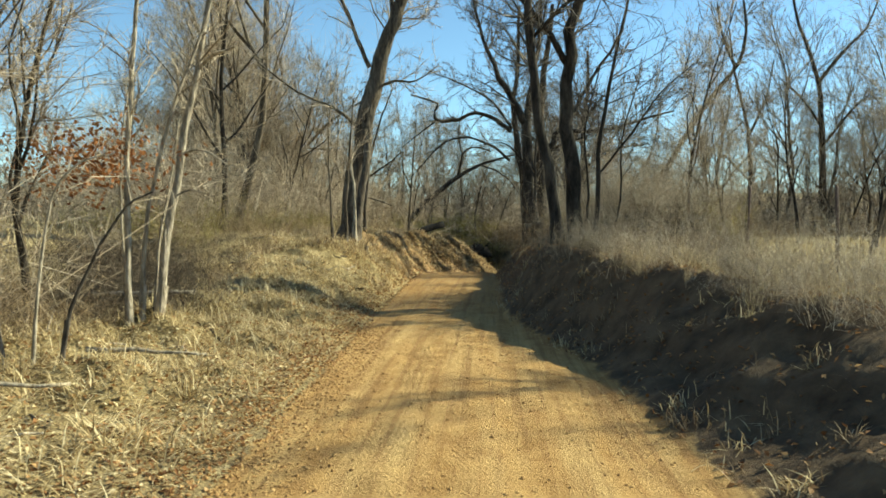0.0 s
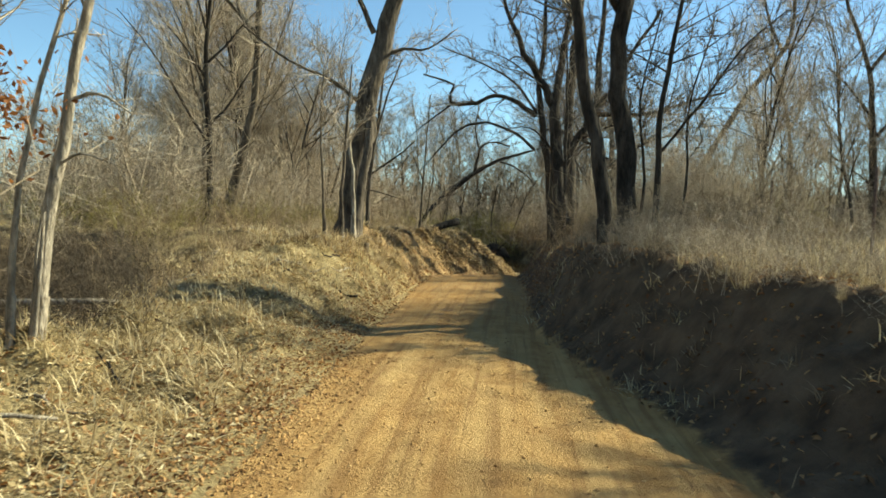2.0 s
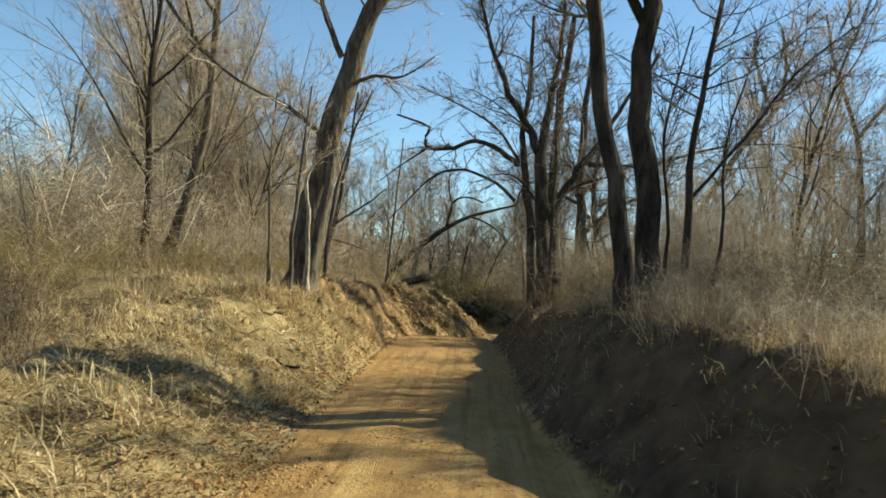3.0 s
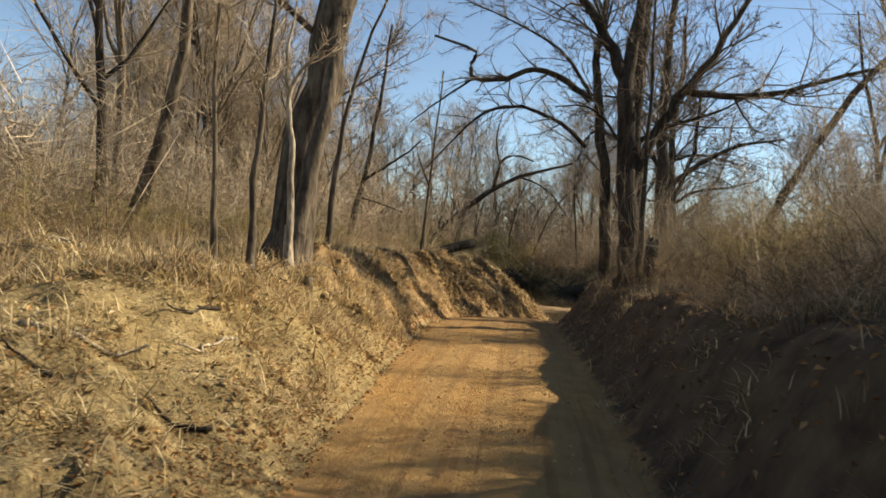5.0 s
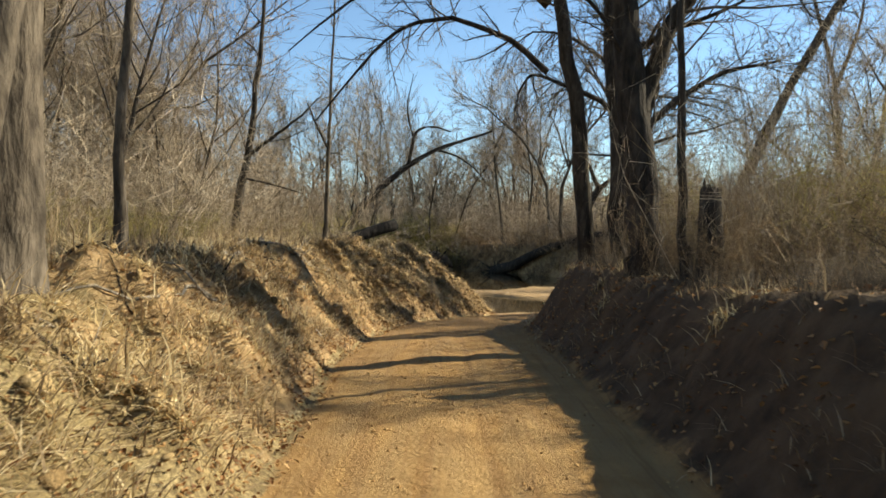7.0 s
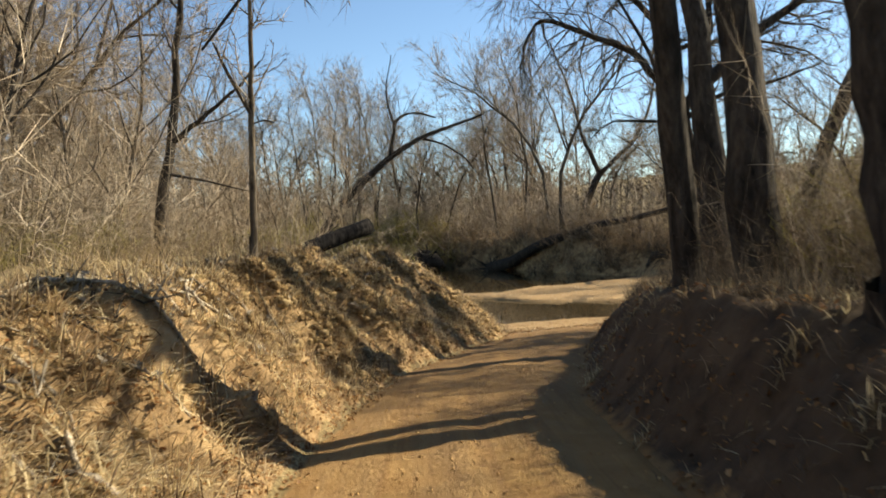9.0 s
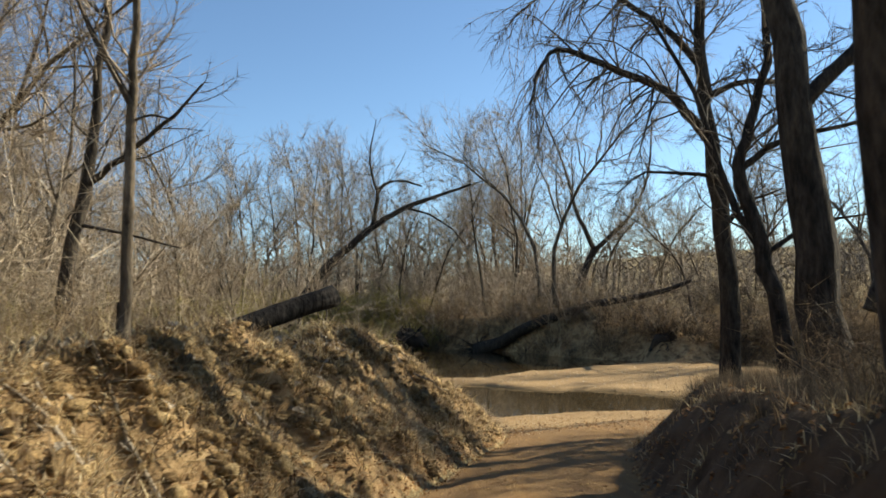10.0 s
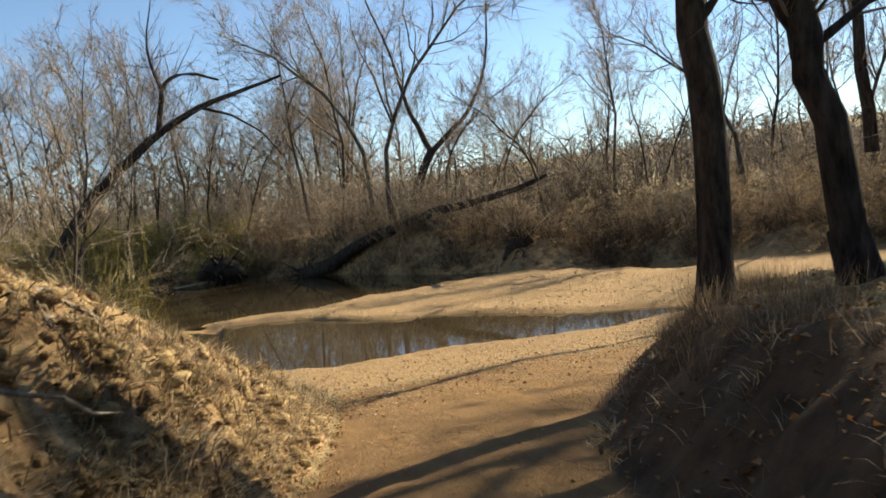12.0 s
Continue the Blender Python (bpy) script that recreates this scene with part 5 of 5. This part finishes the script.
def leaves(name, seed, count, spot, mat, label, size=(0.016, 0.036), lift=0.012):
    rng = np.random.default_rng(seed)
    xy = []
    while len(xy) < count:
        p = spot(rng)
        if p is not None:
            xy.append(p)
    xy = np.array(xy)
    z = land(xy[:, 0], xy[:, 1])[0]
    n = len(xy)
    a, s = rng.uniform(0, 6.28, n), rng.uniform(*size, n)
    u = np.stack([np.cos(a), np.sin(a), rng.normal(0, 0.4, n)], 1) * s[:, None]
    w = np.stack([-np.sin(a), np.cos(a), rng.normal(0, 0.4, n)], 1) * s[:, None] * 0.6
    p = np.stack([xy[:, 0], xy[:, 1], z + lift], 1)
    c = np.array([0, 0, 1.0]) * s[:, None] * 0.35
    v = np.stack([p - u, p + w + c, p + u, p - w + c], 1).reshape(-1, 3)
    i = np.arange(n)[:, None] * 4
    f = [tuple(r) for r in (i + [0, 1, 2]).tolist()] + [tuple(r) for r in (i + [0, 2, 3]).tolist()]
    b = Build()
    b.v, b.f, b.n = [v], f, len(v)
    return tagged(part(name, b, mat, smooth=False), label, "leaves", kind="stuff")


def left_ditch(rng):
    y = 3 + 42 * rng.random()
    return (lerp(y, *LEFT_TOE) - abs(rng.normal(0, 0.5)) + 0.2 * rng.random() ** 2, y)


leaves("leaf_litter", 501, 19000, left_ditch, LEAF, "rust-brown fallen leaves in the ditch beside the road", (0.01, 0.026))
leaves("leaf_litter", 502, 9000, verge, STRAW, "pale fallen leaves and chips on the bank", (0.01, 0.036))
leaves("leaf_litter", 504, 5000, verge, LEAF, "brown fallen leaves on the bank")
def crest(rng):
    y = 26 + 14 * rng.random()
    return (lerp(y, *LEFT_TOP) + rng.normal(-0.1, 0.45), y)


leaves("wood_chips", 506, 1100, crest, BARK_PALE, "pale splinters and bark strewn along the crest of the bank", (0.02, 0.075), 0.03)
leaves("leaf_litter", 503, 7000, right_verge, LEAF, "fallen leaves on the shaded bank")


def stick(seed, x, y, length, r, mat, label):
    """A broken branch lying on the ground, with a stub or two."""
    rng = np.random.default_rng(seed)
    a = rng.uniform(0, 6.28)
    n = 6
    s = np.linspace(-0.5, 0.5, n) * length
    px, py = x + s * math.cos(a), y + s * math.sin(a)
    px[1:-1] += rng.normal(0, 0.04 * length, n - 2)
    pz = land(px, py)[0] + r * 1.2
    pz[-1] += rng.uniform(0, 0.3) * length * 0.5
    org = np.array((x, y, ground_at(x, y)))
    ob = thing("broken_branch", tuple(org), label, "branch", "broken branches on the bank")
    b = Build()
    pts = np.stack([px, py, pz], 1) - org
    b.tube(pts, np.linspace(r, r * 0.45, n), 5, 0.08, rng, cap=True)
    part("stem", b, mat, ob)
    for _ in range(int(rng.integers(1, 4))):
        t = Build()
        p = pts[int(rng.integers(1, n - 1))]
        d = unit(np.array((rng.standard_normal(), rng.standard_normal(), 0.8 * abs(rng.standard_normal()))))
        t.spike(p, p + d * length * rng.uniform(0.15, 0.4), r * 0.45)
        part("twig", t, mat, ob)


srng = np.random.default_rng(600)
for k in range(130):
    sx, sy = verge(srng) or (-3.6, 12.0 + 0.3 * k)
    if k % 3 == 0:
        sx = lerp(sy, *LEFT_TOP) + srng.uniform(-1.2, 0.4)
    pale = srng.random() < 0.6
    stick(610 + k, sx, sy, srng.uniform(0.3, 1.1), srng.uniform(0.008, 0.022), BARK_PALE if pale else BARK_DARK,
          "pale barkless branch lying on the bank" if pale else "dark broken branch lying on the bank")


for k in range(36):
    sx, sy = crest(srng)
    stick(800 + k, sx, sy, srng.uniform(0.4, 1.3), srng.uniform(0.01, 0.028), BARK_PALE if k % 3 else BARK,
          "pale barkless branch lying on the crest" if k % 3 else "grey broken branch lying on the crest")


# ---- the field fence ----
def rust_material():
    mat, nt, b = material("rusty_steel", 0.8, 0.3)
    n = noise_tex(nt, coords(nt), 30.0)
    nt.links.new(ramp(nt, n, [(0.35, (0.06, 0.035, 0.025)), (0.7, (0.17, 0.10, 0.07))]), b.inputs["Base Color"])
    return mat


RUST = rust_material()
fence_line = [(5.3, 3.6), (4.85, 7.0), (4.4, 10.3), (4.12, 13.0), (3.9, 16.0), (3.8, 19.2)]
fence = thing("wire_fence", (4.4, 10.3, ground_at(4.4, 10.3)), "old field fence of rusty posts and barbed wire", "fence")
forg = np.array(fence.matrix_world.translation)
tops = []
for k, (fx, fy) in enumerate(fence_line):
    fz = ground_at(fx, fy)
    b = Build()
    lean = np.array((0.03 * math.sin(5 * k), 0.03 * math.cos(3 * k), 1.0))
    foot = np.array((fx, fy, fz)) - forg
    b.tube([foot - 0.2 * lean, foot + 0.5 * lean, foot + 1.12 * lean], [0.022, 0.02, 0.02], 4, cap=True)
    b.tube([foot + (0.02, 0, 0.1), foot + 1.1 * lean + (0.02, 0, 0)], [0.008, 0.008], 4, cap=True)
    part("post", b, RUST, fence)
    tops.append((foot, lean))
for h in (0.35, 0.65, 0.95):
    b = Build()
    line = []
    for (f0, l0), (f1, l1) in zip(tops[:-1], tops[1:]):
        for s in np.linspace(0, 1, 5)[:-1]:
            p = (f0 + h * l0) * (1 - s) + (f1 + h * l1) * s
            line.append(p - np.array((0, 0, 0.12 * s * (1 - s))))
    line.append(tops[-1][0] + h * tops[-1][1])
    b.tube(line, [0.003] * len(line), 3)
    part("wire", b, RUST, fence)


# ---- clods on the cut bank ----
def clods(name, seed, count, spot, size, mat, label):
    """Lumps of earth and roots, half sunk in the bank."""
    rng = np.random.default_rng(seed)
    bm = bmesh.new()
    bmesh.ops.create_icosphere(bm, subdivisions=1, radius=1.0)
    ball = np.array([v.co[:] for v in bm.verts])
    faces = np.array([[v.index for v in f.verts] for f in bm.faces])
    bm.free()
    xy = []
    while len(xy) < count:
        p = spot(rng)
        if p is not None:
            xy.append(p)
    xy = np.array(xy)
    n, m = count, len(ball)
    z = land(xy[:, 0], xy[:, 1])[0]
    s = (size[0] + (size[1] - size[0]) * rng.random(n) ** 2.2)[:, None, None] * rng.uniform(0.5, 1.6, (n, 1, 3)) * (1, 1.3, 0.8)
    lump = 1 + 0.22 * np.sin(ball[None] @ rng.normal(0, 3.0, (n, 3, 1)) + rng.uniform(0, 6.28, (n, 1, 1))) + 0.16 * rng.standard_normal((n, m, 1))
    v = ball[None] * lump * s + np.stack([xy[:, 0], xy[:, 1], z], 1)[:, None]
    b = Build()
    b.v = [v.reshape(-1, 3)]
    b.f = [tuple(f) for f in (np.arange(n)[:, None, None] * m + faces[None]).reshape(-1, 3).tolist()]
    b.n = n * m
    return tagged(part(name, b, mat), label, "clods", kind="stuff")


def clod_material():
    mat, nt, b = material("clods", 0.95, 0.1)
    g = nt.nodes.new("ShaderNodeNewGeometry")
    col = ramp(nt, g.outputs["Random Per Island"], [(0.0, (0.18, 0.118, 0.06)), (0.5, (0.40, 0.275, 0.138)), (1.0, (0.58, 0.43, 0.23))])
    n = noise_tex(nt, coords(nt), 26.0, 5.0, 0.7)
    col = mixc(nt, 1.0, col, ramp(nt, n, [(0.35, (0.35, 0.33, 0.3)), (0.65, (1.15, 1.12, 1.05))]), "MULTIPLY")
    nt.links.new(col, b.inputs["Base Color"])
    bump(nt, b, n, 1.0, 0.04)
    return mat


CLOD = clod_material()


def near_bank(rng):
    y = 4 + 20 * rng.random()
    x = rng.uniform(lerp(y, *LEFT_TOP) - 0.8, lerp(y, *LEFT_TOE) - 0.25)
    return (x, y) if patchy(x, y, rng) else None


clods("clods", 801, 3200, creek_bank, (0.012, 0.085), CLOD, "lumps of brown earth and roots on the bank above the creek")
clods("clods", 802, 1000, steep_bank, (0.012, 0.07), CLOD, "lumps of brown earth and matted grass on the cut bank")
clods("clods", 803, 300, near_bank, (0.01, 0.04), CLOD, "small clods of earth and grass on the roadside bank")


# ---- loose stones ----
def pebbles(name, seed, count, spot, size, mat, label):
    rng = np.random.default_rng(seed)
    octa = np.array([(1, 0, 0), (0, 1, 0), (-1, 0, 0), (0, -1, 0), (0, 0, 1), (0, 0, -1)], float)
    faces = [(0, 1, 4), (1, 2, 4), (2, 3, 4), (3, 0, 4), (1, 0, 5), (2, 1, 5), (3, 2, 5), (0, 3, 5)]
    xy = np.array([spot(rng) for _ in range(count)])
    z = land(xy[:, 0], xy[:, 1])[0]
    s = (size[0] + (size[1] - size[0]) * rng.random((count, 1, 1)) ** 2) * rng.uniform(0.7, 1.3, (count, 1, 3)) * (1, 1, 0.6)
    a = rng.uniform(0, 6.28, count)
    turn = np.zeros((count, 3, 3))
    turn[:, 0, 0], turn[:, 0, 1], turn[:, 1, 0], turn[:, 1, 1], turn[:, 2, 2] = np.cos(a), np.sin(a), -np.sin(a), np.cos(a), 1
    v = (octa[None] * s) @ turn + np.stack([xy[:, 0], xy[:, 1], z + 0.003], 1)[:, None]
    b = Build()
    b.v = [v.reshape(-1, 3)]
    b.f = [tuple(f) for f in (np.arange(count)[:, None, None] * 6 + np.array(faces)[None]).reshape(-1, 3).tolist()]
    b.n = count * 6
    tagged(part(name, b, mat, smooth=False), label, name, kind="stuff")


PEBBLE = island_material("pebbles", [(0.0, (0.28, 0.19, 0.11)), (0.5, (0.50, 0.37, 0.215)), (1.0, (0.70, 0.57, 0.40))], 0.7)
CLAY_LUMP = island_material("clay_lumps", [(0.0, (0.22, 0.115, 0.045)), (0.5, (0.42, 0.245, 0.095)), (1.0, (0.58, 0.38, 0.17))], 0.9)


def bar_spot(rng):
    y = 42.5 + 9.5 * rng.random() ** 0.6
    return (rng.uniform(lerp(y, *LEFT_TOE), min(lerp(y, *RIGHT_TOE), 10)), y)


def far_bar(rng):
    y = 52 + 12 * rng.random()
    return (rng.uniform(-2, 14), y)


def road_spot(rng):
    y = 2 + 40 * rng.random() ** 1.4
    x0, x1 = lerp(y, *LEFT_TOE), lerp(y, *RIGHT_TOE)
    return (rng.uniform(x0 + 0.1, x1), y)


def road_edge(rng):
    y = 2 + 10 * rng.random() ** 1.2
    return (lerp(y, *LEFT_TOE) + rng.normal(0.12, 0.22), y)


pebbles("pebbles", 700, 4500, bar_spot, (0.008, 0.022), PEBBLE, "rounded tan pebbles on the gravel bar")
pebbles("pebbles", 701, 2500, far_bar, (0.015, 0.05), PEBBLE, "tan stones on the bar beyond the pool")
pebbles("clay_lumps", 702, 3500, road_spot, (0.004, 0.02), CLAY_LUMP, "small lumps of ochre clay lying on the road")
pebbles("clay_lumps", 703, 6500, road_edge, (0.004, 0.021), CLAY_LUMP, "loose orange clay lumps graded along the edge of the road")
leaves("leaf_litter", 505, 1500, bar_spot, LEAF, "fallen leaves strewn over the gravel bar")


def near_verge(rng):
    y = 2.3 + 7.5 * rng.random()
    return (rng.uniform(-6.2, -1.95), y)


leaves("wood_chips", 507, 7000, near_verge, STRAW, "pale wood chips and torn straw on the mown verge", (0.006, 0.03), 0.015)
leaves("leaf_litter", 508, 2500, near_verge, LEAF, "brown fallen leaves on the mown verge", (0.014, 0.03))
